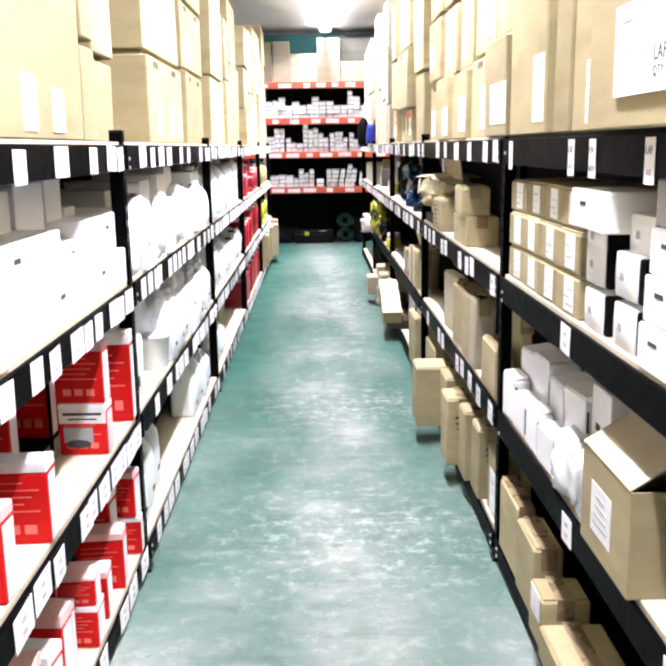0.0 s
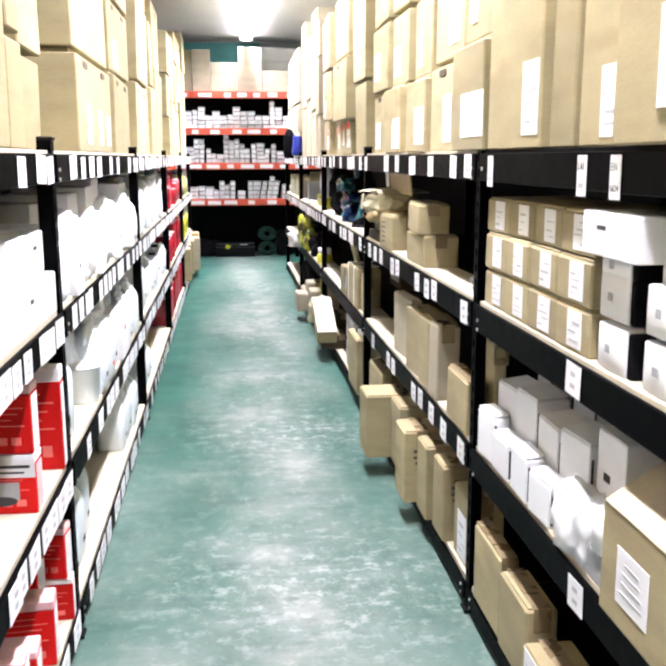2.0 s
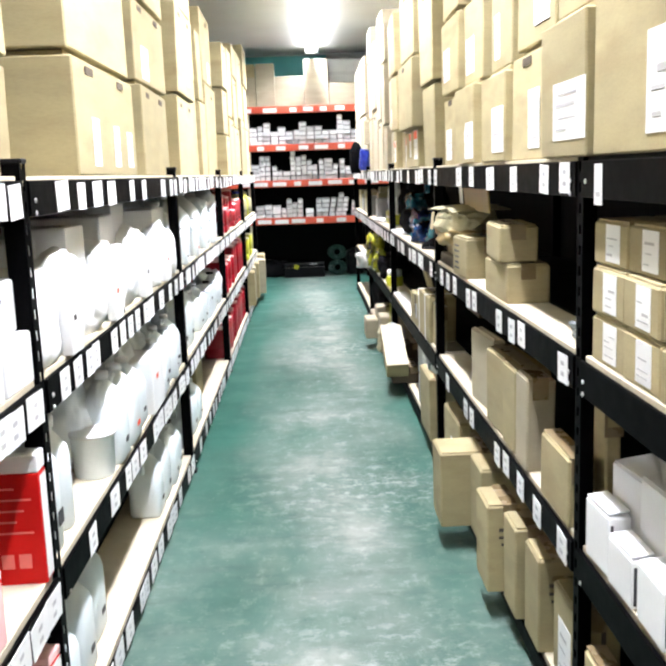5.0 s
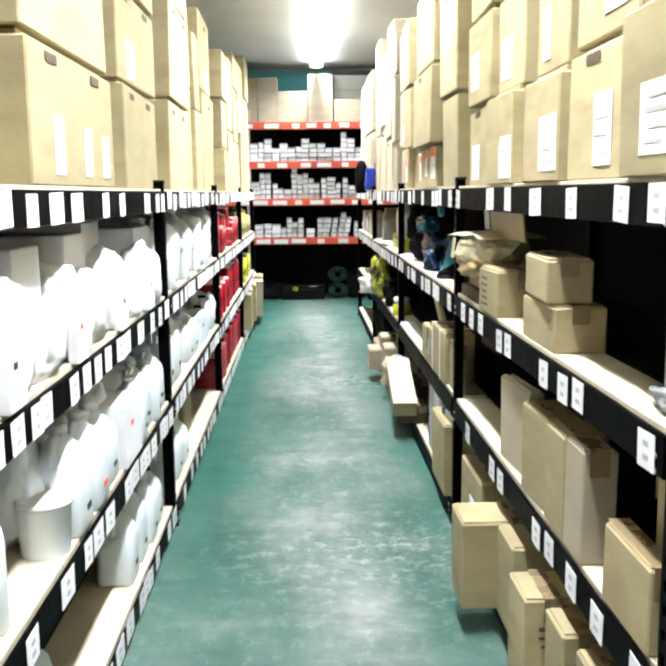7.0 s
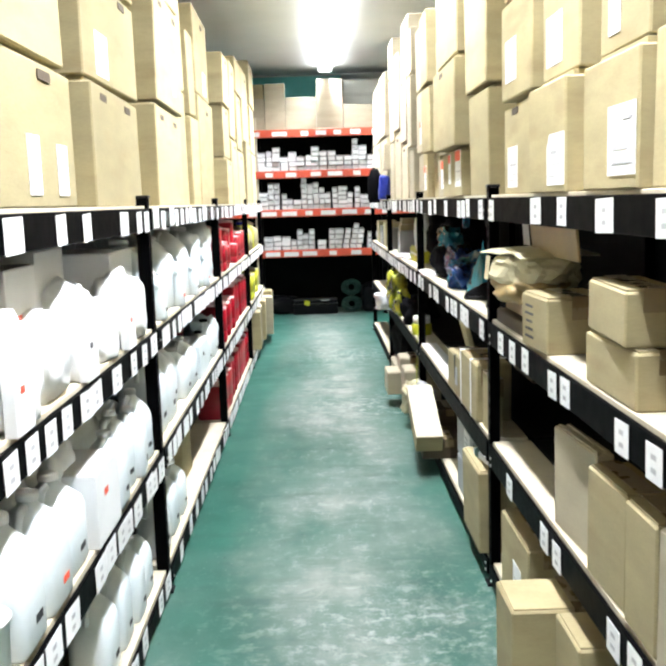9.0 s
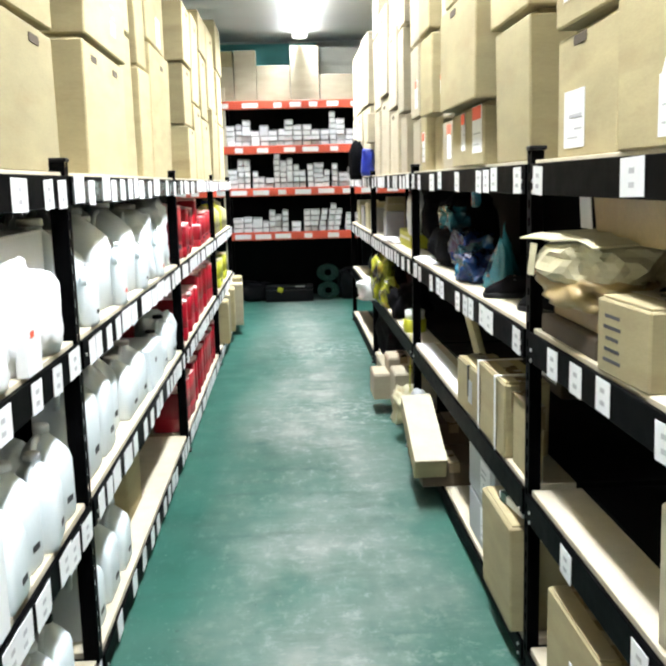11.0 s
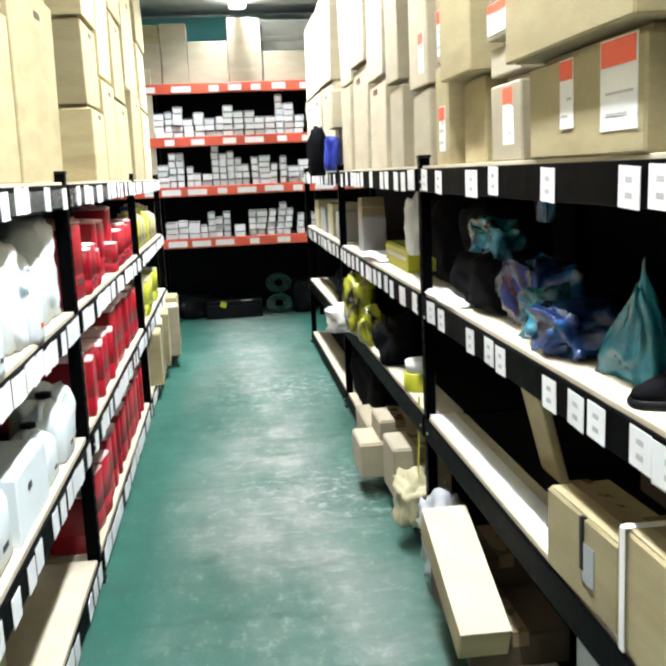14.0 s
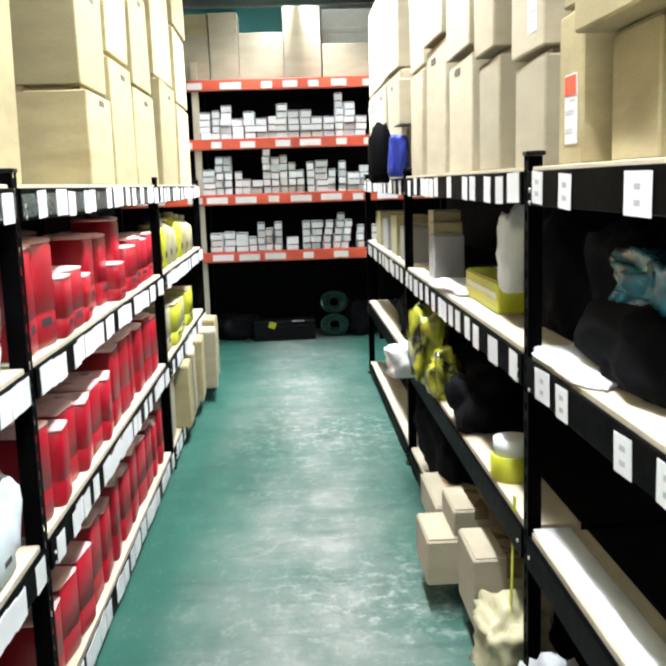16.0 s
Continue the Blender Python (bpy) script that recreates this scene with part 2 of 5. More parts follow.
M = {
    "floor": floor_paint(),
    "ceiling": shader("white_ceiling_paint", (0.72, 0.74, 0.74), 0.8, scale=1.5, vary=0.06),
    "wall": shader("pale_grey_wall_paint", (0.42, 0.45, 0.43), 0.8, scale=2.0, dirt=0.25, dirt_color=(0.3, 0.33, 0.31)),
    "teal": shader("teal_wall_band_paint", (0.10, 0.40, 0.41), 0.7, scale=2.0),
    "black": shader("black_powder_coated_steel", (0.0014, 0.0014, 0.0016), 0.5, scale=20, vary=0.3, bump=0.05, dirt=0.15, dirt_color=(0.004, 0.004, 0.0035), spec=0.02),
    # near black: the shade inside the racks is put into this colour
    "panel": shader("shaded_inner_rack_steel", (0.004, 0.005, 0.005), 0.7, scale=6, vary=0.3, spec=0.05),
    "red_steel": shader("red_orange_painted_steel", (0.62, 0.085, 0.04), 0.45, scale=6, vary=0.15, dirt=0.3, dirt_color=(0.3, 0.05, 0.03)),
    "board": shader("pale_chipboard_shelf", (0.50, 0.445, 0.33), 0.7, scale=12, vary=0.12, fine=160, dirt=0.3, dirt_color=(0.34, 0.28, 0.19)),
    "carton": shader("brown_corrugated_cardboard", (0.32, 0.268, 0.145), 0.82, scale=4, vary=0.17, bump=0.3, stretch=(1, 1, 3.5), each=0.18, fine=60, dirt=0.45, dirt_color=(0.22, 0.155, 0.075)),
    "pale_carton": shader("pale_buff_cardboard", (0.36, 0.315, 0.225), 0.8, scale=4, vary=0.13, bump=0.25, stretch=(1, 1, 3.5), each=0.15, fine=60, dirt=0.3, dirt_color=(0.3, 0.25, 0.16)),
    "dark_carton": shader("dark_and_shaded_cardboard", (0.06, 0.042, 0.024), 0.85, scale=4, vary=0.15),
    "tape": shader("clear_brown_packing_tape", (0.2025, 0.15, 0.0825), 0.28, scale=15, vary=0.12, bump=0.3),
    "paper": shader("white_label_paper", (0.76, 0.765, 0.77), 0.6, scale=12, vary=0.04, bump=0.05, each=0.05),
    "faint_ink": shader("faded_grey_printing_ink", (0.42, 0.42, 0.44), 0.6, vary=0.1),
    "pink_ink": shader("pale_red_printing_ink", (0.72, 0.16, 0.13), 0.55, vary=0.1),
    "ink": shader("black_print_and_gap_shade", (0.03, 0.03, 0.035), 0.6, vary=0.1),
    "stencil_ink": shader("worn_stencil_ink", (0.055, 0.045, 0.035), 0.7, vary=0.2, dirt=0.6, dirt_color=(0.2, 0.16, 0.1)),
    "red_ink": shader("red_printing_ink", (0.75, 0.10, 0.05), 0.6, vary=0.08),
    "white_box": shader("white_coated_carton", (0.78, 0.79, 0.80), 0.5, scale=6, vary=0.05, bump=0.08, each=0.06),
    "grey_wrap": shader("grey_white_wrapped_paper", (0.315, 0.3225, 0.33), 0.55, scale=5, vary=0.14, bump=0.4),
    "white_plastic": shader("white_translucent_plastic", (0.72, 0.78, 0.81), 0.33, scale=5, vary=0.06, bump=0.06, each=0.06),
    "pale_blue_plastic": shader("pale_blue_plastic_film", (0.50, 0.66, 0.70), 0.22, scale=7, vary=0.2, bump=0.6),
    "blue_plastic": shader("blue_plastic_film", (0.008, 0.05, 0.20), 0.12, scale=8, vary=0.35, bump=0.6),
    "cyan_plastic": shader("turquoise_plastic_film", (0.02, 0.16, 0.22), 0.14, scale=8, vary=0.35, bump=0.6),
    # palest tones here are the film's highlights, painted in by noise
    "film": film_material("crumpled_blue_film", ((0.004, 0.010, 0.035), (0.008, 0.03, 0.13), (0.015, 0.09, 0.20), (0.42, 0.58, 0.64))),
    "vest": film_material("yellow_vest_cloth_with_bands", ((0.012, 0.012, 0.010), (0.30, 0.31, 0.02), (0.48, 0.49, 0.03), (0.62, 0.63, 0.58))),
    "film_pale": film_material("crumpled_pale_cyan_film", ((0.006, 0.03, 0.05), (0.02, 0.14, 0.19), (0.20, 0.38, 0.44), (0.62, 0.72, 0.75))),
    "clear": shader("clear_plastic_film", (0.55, 0.60, 0.60), 0.12, scale=8, vary=0.3, bump=0.7, through=0.6),
    "red": shader("red_printed_carton", (0.56, 0.010, 0.008), 0.5, scale=6, vary=0.1, each=0.1, spec=0.15),
    "red_plastic": shader("red_plastic", (0.33, 0.004, 0.016), 0.34, scale=6, vary=0.12, each=0.15),
    "pink_cap": shader("pale_pink_plastic_cap", (0.82, 0.50, 0.50), 0.4, vary=0.08, each=0.1),
    "yellow": shader("lime_yellow_plastic", (0.46, 0.47, 0.025), 0.45, scale=6, vary=0.15, each=0.1),
    "cream_plastic": shader("cream_plastic", (0.384, 0.352, 0.216), 0.4, scale=6, vary=0.1, each=0.1),
    "vivid_blue": shader("vivid_blue_plastic_bag", (0.012, 0.03, 0.30), 0.35, scale=6, vary=0.2, bump=0.5),
    "black_plastic": shader("black_plastic", (0.0056, 0.0056, 0.007), 0.4, scale=8, vary=0.3, bump=0.3, spec=0.12),
    "dark_cloth": shader("black_woven_cloth_gap_shade", (0.006, 0.006, 0.007), 0.95, scale=12, vary=0.3, bump=0.4, spec=0.04),
    "end_box": shader("white_small_carton", (0.82, 0.83, 0.84), 0.55, scale=8, vary=0.06, bump=0.08, each=0.1),
    "hose": shader("dark_green_rubber_hose", (0.008, 0.045, 0.036), 0.4, scale=10, vary=0.2),
    "brown_wrap": shader("brown_waxed_wrapping_paper", (0.30, 0.215, 0.09), 0.4, scale=6, vary=0.25, bump=0.5),
    "cream_wrap": shader("cream_wrapping_paper", (0.47, 0.43, 0.28), 0.5, scale=6, vary=0.15, bump=0.5),
    "fixture": shader("white_enamelled_lamp_housing", (0.8, 0.8, 0.8), 0.4, vary=0.03),
    "diffuser": glow("lamp_diffuser_light", (0.97, 1.0, 0.98), 4.0),
    "pale_wrap": shader("pale_grey_pallet_wrap", (0.50, 0.51, 0.48), 0.5, scale=3, vary=0.15, bump=0.4),
    "strip": shader("grey_green_plastic_channel", (0.045, 0.06, 0.055), 0.25, scale=14, vary=0.3, bump=0.3),
    "silver": shader("bright_zinc_rivet", (0.75, 0.75, 0.75), 0.3, metal=1.0),
}


# ---- mesh tools ----
def bm_box(dx, dy, dz, at=(0, 0, 0), bevel=0.0, segments=1):
    """A box standing on z = at.z, centred on at.x and at.y."""
    bm = bmesh.new()
    bmesh.ops.create_cube(bm, size=1.0, matrix=Matrix.Translation((at[0], at[1], at[2] + dz / 2)) @ Matrix.Diagonal((dx, dy, dz, 1)))
    if bevel:
        bmesh.ops.bevel(bm, geom=bm.edges[:], offset=min(bevel, 0.45 * min(dx, dy, dz)), segments=segments, profile=0.6, affect="EDGES")
    return bm


def bm_lathe(profile, sides=20, at=(0, 0, 0), squash=1.0):
    """A turned body from (radius, height) pairs."""
    bm = bmesh.new()
    rings = []
    for r, z in profile:
        rings.append([bm.verts.new((at[0] + r * math.cos(2 * math.pi * i / sides), at[1] + squash * r * math.sin(2 * math.pi * i / sides), at[2] + z)) for i in range(sides)])
    for a, c in zip(rings, rings[1:]):
        for i in range(sides):
            bm.faces.new((a[i], a[(i + 1) % sides], c[(i + 1) % sides], c[i]))
    bm.faces.new(rings[0][::-1])
    bm.faces.new(rings[-1])
    for f in bm.faces:
        f.smooth = len(f.verts) == 4
    return bm


def bm_loft(sections, smooth=True):
    """Rounded rectangles (half x, half y, z, corner, shift x) skinned one above the other."""
    bm = bmesh.new()
    rings = []
    for hx, hy, z, c, sx in sections:
        c = min(c, hx * 0.98, hy * 0.98)
        ring = []
        for qx, qy, a0 in ((1, 1, 0), (-1, 1, 90), (-1, -1, 180), (1, -1, 270)):
            for k in range(4):
                a = radians(a0 + 30 * k)
                ring.append(bm.verts.new((sx + qx * (hx - c) + c * math.cos(a), qy * (hy - c) + c * math.sin(a), z)))
        rings.append(ring)
    n = len(rings[0])
    for a, d in zip(rings, rings[1:]):
        for i in range(n):
            bm.faces.new((a[i], a[(i + 1) % n], d[(i + 1) % n], d[i])).smooth = smooth
    bm.faces.new(rings[0][::-1])
    bm.faces.new(rings[-1])
    return bm


def bm_tube(points, radius, sides=8):
    """A round tube along points."""
    bm = bmesh.new()
    pts = [Vector(p) for p in points]
    rings = []
    for i, p in enumerate(pts):
        d = (pts[min(i + 1, len(pts) - 1)] - pts[max(i - 1, 0)]).normalized()
        u = d.cross(Vector((0.13, 0.31, 0.94))).normalized()
        w = d.cross(u)
        rings.append([bm.verts.new(p + radius * (math.cos(2 * math.pi * k / sides) * u + math.sin(2 * math.pi * k / sides) * w)) for k in range(sides)])
    for a, c in zip(rings, rings[1:]):
        for k in range(sides):
            bm.faces.new((a[k], a[(k + 1) % sides], c[(k + 1) % sides], c[k])).smooth = True
    bm.faces.new(rings[0][::-1])
    bm.faces.new(rings[-1])
    return bm


def bm_crumple(dx, dy, dz, seed, rough=0.3):
    """A soft, folded heap standing on z = 0, with ridged creases."""
    bm = bmesh.new()
    bmesh.ops.create_icosphere(bm, subdivisions=4, radius=1.0)
    off = Vector((seed * 3.7, seed * 1.3, seed * 7.1))
    for v in bm.verts:
        c = v.co.copy()
        ridge = (1 - abs(noise.noise(c * 2.7 + off))) ** 3 + 0.5 * (1 - abs(noise.noise(c * 6.3 + off))) ** 3
        k = 1 + rough * (1.1 * noise.noise(c * 1.4 + off) + 0.55 * ridge - 0.45)
        q = Vector([math.copysign(abs(a) ** 0.72, a) for a in c]) * k
        v.co = Vector((q.x * dx / 2, q.y * dy / 2, max(0.0, (q.z + 0.82) / 1.82) * dz))
    return bm


def joined(*parts):
    out = bmesh.new()
    for b in parts:
        me = bpy.data.meshes.new("tmp")
        b.to_mesh(me)
        b.free()
        out.from_mesh(me)
        bpy.data.meshes.remove(me)
    return out


def mesh_of(name, bm, material):
    me = bpy.data.meshes.new(name)
    bm.normal_update()
    bm.to_mesh(me)
    bm.free()
    me.materials.append(material)
    return me


def part(name, bm, material, parent, label=""):
    ob = new(name, bm if isinstance(bm, bpy.types.Mesh) else mesh_of(name, bm, material))
    ob.parent = parent
    return tagged(ob, label)


def single(name, bm, material, m, label, category, group="", kind=""):
    """A thing of one mesh."""
    ob = new(name, mesh_of(name, bm, material))
    ob.matrix_basis = m
    return tagged(ob, label, category, group, kind)


def thing(name, m, label, category, group="", kind=""):
    ob = new(name)
    ob.empty_display_size = 0.05
    ob.matrix_basis = m
    return tagged(ob, label, category, group, kind)


# ---- room ----
def slab(name, x0, x1, y0, y1, z0, z1, material, label, category):
    return single(name, bm_box(x1 - x0, y1 - y0, z1 - z0, ((x0 + x1) / 2, (y0 + y1) / 2, z0)), material, Matrix(), label, category, kind="structure")


slab("floor", -SIDE_X - 0.2, SIDE_X + 0.2, BACK_Y - 0.2, WALL_Y + 0.2, -0.15, 0.0, M["floor"], "green painted concrete floor with worn grey lane", "floor")
slab("ceiling", -SIDE_X - 0.2, SIDE_X + 0.2, BACK_Y - 0.2, WALL_Y + 0.2, CEIL, CEIL + 0.15, M["ceiling"], "plain white painted warehouse ceiling", "ceiling")
slab("wall_north", -SIDE_X - 0.2, SIDE_X + 0.2, WALL_Y, WALL_Y + 0.2, 0.0, CEIL, M["wall"], "pale grey painted end wall", "wall")
slab("wall_south", -SIDE_X - 0.2, SIDE_X + 0.2, BACK_Y - 0.2, BACK_Y, 0.0, CEIL, M["wall"], "pale grey painted wall", "wall")
slab("wall_west", -SIDE_X - 0.2, -SIDE_X, BACK_Y, WALL_Y, 0.0, CEIL, M["wall"], "pale grey painted long wall", "wall")
slab("wall_east", SIDE_X, SIDE_X + 0.2, BACK_Y, WALL_Y, 0.0, CEIL, M["wall"], "pale grey painted long wall", "wall")
slab("trim_teal_band", -1.35, 0.42, WALL_Y - 0.03, WALL_Y, 2.88, CEIL - 0.03, M["teal"], "teal painted band along the top of the wall", "wall trim")

for y in LAMP_Y:
    lamp = thing("ceiling_light", pose(LAMP_X, y, CEIL - LAMP_DROP), "white shallow batten light with glowing diffuser", "ceiling light", "ceiling lights over the aisle")
    part("housing", bm_box(0.10, 2.36, 0.014, (0, 0, 0.027), 0.004), M["fixture"], lamp)
    part("diffuser", bm_loft([(0.05, 1.15, 0.0, 0.03, 0), (0.085, 1.17, 0.010, 0.03, 0), (0.09, 1.175, 0.026, 0.03, 0)]), M["diffuser"], lamp, "glowing opal diffuser")
    for e in (-0.5, 0.5):
        part("hanger", bm_box(0.012, 0.03, 0.054, (0, e, 0.041)), M["fixture"], lamp)
    # the tube shines to both sides and up on to the ceiling
    for name, power, x, z, ry in (("tube_light", LAMP_W, -0.06, -0.045, 27), ("tube_light", LAMP_W, 0.06, -0.045, -27), ("tube_uplight", UP_W, 0.0, 0.050, 180)):
        data = bpy.data.lights.new(name, "AREA")
        data.shape, data.size, data.size_y = "RECTANGLE", 0.10, 2.3
        data.energy, data.color = power, (0.955, 1.0, 1.07)
        data.spread = radians(180 if ry == 180 else 84)
        ob = new(name, data)
        ob.matrix_basis = pose(LAMP_X + x, y, CEIL - LAMP_DROP + z, 0, ry, 0)

# ---- racks ----
LEVELS = (0.10, 0.60, 1.085, 1.56)
POST = 0.045


def bm_post(h, slots=True):
    """An angle post with slots in the face towards the aisle (x = 0, the aisle at -x)."""
    bits = [bm_box(0.003, 0.014, h, (0.0015, -0.0155, 0)), bm_box(0.003, 0.014, h, (0.0015, 0.0155, 0)), bm_box(0.045, 0.003, h, (0.0225 + 0.003, 0.021, 0))]
    z = 0.0
    while z < h - 0.02:
        bits.append(bm_box(0.003, 0.017, 0.026, (0.0015, 0, z)))
        z += 0.05
    return joined(*bits)


POST_MESH = mesh_of("post", bm_post(1.588), M["black"])
REAR_MESH = mesh_of("rear_post", bm_box(0.04, 0.04, 1.588), M["black"])
CAP_MESH = mesh_of("post_cap", bm_box(0.05, 0.045, 0.012, (0.02, 0.0, 0), 0.003), M["black_plastic"])
FOOT_MESH = mesh_of("post_foot", bm_box(0.06, 0.06, 0.012, (0.015, 0, 0), 0.003), M["black_plastic"])
TAG_MESH = mesh_of("price_tag", bm_box(0.0016, 0.088, 0.076), M["paper"])
TAG_WIDE = mesh_of("price_tag", bm_box(0.0016, 0.125, 0.078), M["paper"])
LINE_MESH = mesh_of("printed_line", bm_box(0.0006, 0.028, 0.011), M["faint_ink"])
RIVET_MESH = mesh_of("rivet", bm_lathe([(0.006, 0), (0.006, 0.002), (0.003, 0.004)], 8), M["silver"])


def rack_bay(side, y0, y1, depth, levels, tags, last=False, beam=0.085, board=0.022, seed=1, strip=False, near_bay=False):
    """One bay of shelving: the aisle is at -x of the bay for the right side, mirrored for the left by turning it."""
    rnd = random.Random(seed)
    turn = 0 if side > 0 else 180
    w = y1 - y0
    bay = thing("shelving_bay", pose(side * FACE, (y0 + y1) / 2, 0, 0, 0, turn), "black slotted-angle steel shelving bay with pale chipboard shelves", "shelving", "shelving bays along the aisle")

    def put(name, mesh, x, y, z, label="", rz=0.0, parent=None, ry=0.0):
        ob = part(name, mesh, None, parent or bay, label)
        ob.matrix_basis = pose(x, y, z, 0, ry, rz)
        return ob

    near = -w / 2 if side > 0 else w / 2
    ends = [near] + ([-near] if last else [])
    for e in ends:
        put("post", POST_MESH, 0, e, 0)
        put("post_cap", CAP_MESH, 0, e, 1.588)
        put("post_foot", FOOT_MESH, 0, e, 0)
        put("rear_post", REAR_MESH, depth, e, 0)
    part("back_panel", bm_box(0.006, w, 1.56, (depth + 0.03, 0, 0.04)), M["panel"], bay, "dark steel back panel")
    for k, z in enumerate(levels):
        top = z
        # pale board ends where light stops; near-black rear stands for its shaded part
        plank = 0.22 if side < 0 or k == 3 else 0.15
        part("shelf_board", bm_box(plank, w - 0.05, board, (0.01 + plank / 2, 0, top - board), 0.002), M["black"] if k == 3 and side > 0 and y1 < 2 else M["board"], bay, "dark steel front plank" if k == 3 and side > 0 and y1 < 2 else "pale chipboard, lit front part of the shelf")
        part("rear_deck", bm_box(depth - 0.025 - plank, w - 0.05, board - 0.002, ((depth + 0.02 + plank) / 2, 0, top - board)), M["panel"], bay, "rear part of the shelf, coloured near black for shade")
        # added unseen sheet, near black to swallow light bounced under the shelf
        part("shelf_pan", bm_box(depth - 0.03, w - 0.05, 0.003, (depth / 2 + 0.01, 0, top - board - 0.004)), M["panel"], bay, "added near-black sheet under the shelf, cuts bounced light")
        bh = beam if k else 0.06
        bb = part("beam", joined(bm_box(0.012, w - 0.047, bh, (0.0, 0, top - board - bh + 0.012), 0.002), bm_box(0.03, w - 0.047, 0.004, (0.018, 0, top - board - bh + 0.012))), M["black"], bay)
        for e in (-1, 1):
            for dz in (0.02, 0.05):
                if rnd.random() < 0.75:
                    put("rivet", RIVET_MESH, -0.006, e * (w / 2 - 0.06 - 0.01 * dz), top - board - bh + dz, parent=bb, ry=-90)
        if strip and k == 3:
            part("label_strip", bm_box(0.002, w - 0.06, 0.062, (-0.0072, 0, top - board - bh + 0.020)), M["strip"], bb, "grey-green glossy label channel")
        step = tags[k]
        y = -w / 2 + 0.10
        while step and y < w / 2 - 0.10:
            wide = rnd.random() < (0.55 if side < 0 and near_bay else 0.15)
            tag = put("price_tag", TAG_WIDE if wide else TAG_MESH, -0.0096, y, top - board - bh + 0.02 + rnd.uniform(-0.012, 0.0), parent=bb)
            tag.rotation_euler = (radians(rnd.uniform(-3, 3)), 0, 0)
            if near_bay:
                for dz, lw in ((0.018, 0.030), (0.046, 0.024)):
                    part("printed_line", LINE_MESH, None, tag).matrix_basis = pose(-0.0013, 0, dz)
            y += step * rnd.choice((0.55, 0.8, 1.0, 1.0, 1.4, 1.9))
    return bay


LEFT_POSTS = (-3.6, -1.07, 1.455, 4.0, 6.51, 9.06, 11.3)
RIGHT_POSTS = (-3.5, -1.03, 1.48, 3.95, 6.43, 8.93, 11.4)
LEFT_TAGS = ((0.16, 0.16, 0.16, 0.25), (0.15, 0.14, 0.15, 0.24), (0.17, 0.16, 0.14, 0.26), (0.16, 0.13, 0.12, 0.17), (0.10, 0.10, 0.10, 0.16), (0.12, 0.11, 0.10, 0.14))
RIGHT_TAGS = ((0.0, 0.0, 0.3, 0.3), (0.0, 0.9, 0.8, 0.0), (0.0, 0.26, 0.24, 0.36), (0.0, 0.0, 0.20, 0.22), (0.0, 0.0, 0.18, 0.16), (0.0, 0.0, 0.2, 0.13))
for i in range(6):
    rack_bay(-1, LEFT_POSTS[i], LEFT_POSTS[i + 1], 0.62, LEVELS, LEFT_TAGS[i], i == 5, seed=10 + i, strip=i >= 3, near_bay=i in (1, 2))
    rack_bay(1, RIGHT_POSTS[i], RIGHT_POSTS[i + 1], 0.62, LEVELS, RIGHT_TAGS[i], i == 5, seed=30 + i, near_bay=i in (1, 2, 3))

# ---- cartons ----
def sticker(parent, side, w, h, y, z, x, seed=0, red=False):
    """A printed paper label on the face towards the aisle."""
    s = part("label", bm_box(0.0016, w, h), M["paper"], parent, "white printed label")
    s.matrix_basis = pose(x - side * 0.001, y, z)
    rnd = random.Random(seed)
    zz = h * 0.16
    while zz < (h * 0.62 if red else h * 0.8):
        t = h * rnd.choice((0.03, 0.04, 0.07))
        ww = w * rnd.uniform(0.3, 0.75)
        k = part("printed_line", bm_box(0.0008, ww, t, (0, (w * 0.8 - ww) / 2 * rnd.choice((-1, 0.4, 1)), zz)), M["faint_ink"], s)
        k.matrix_basis = pose(-side * 0.0014, 0, 0)
        zz += t + h * rnd.uniform(0.10, 0.24)
    if red:
        k = part("red_band", bm_box(0.0008, w * 0.94, h * 0.28, (0, 0, h * 0.7)), M["red_ink"], s, "orange-red printed band")
        k.matrix_basis = pose(-side * 0.0018, 0, 0)
    return s


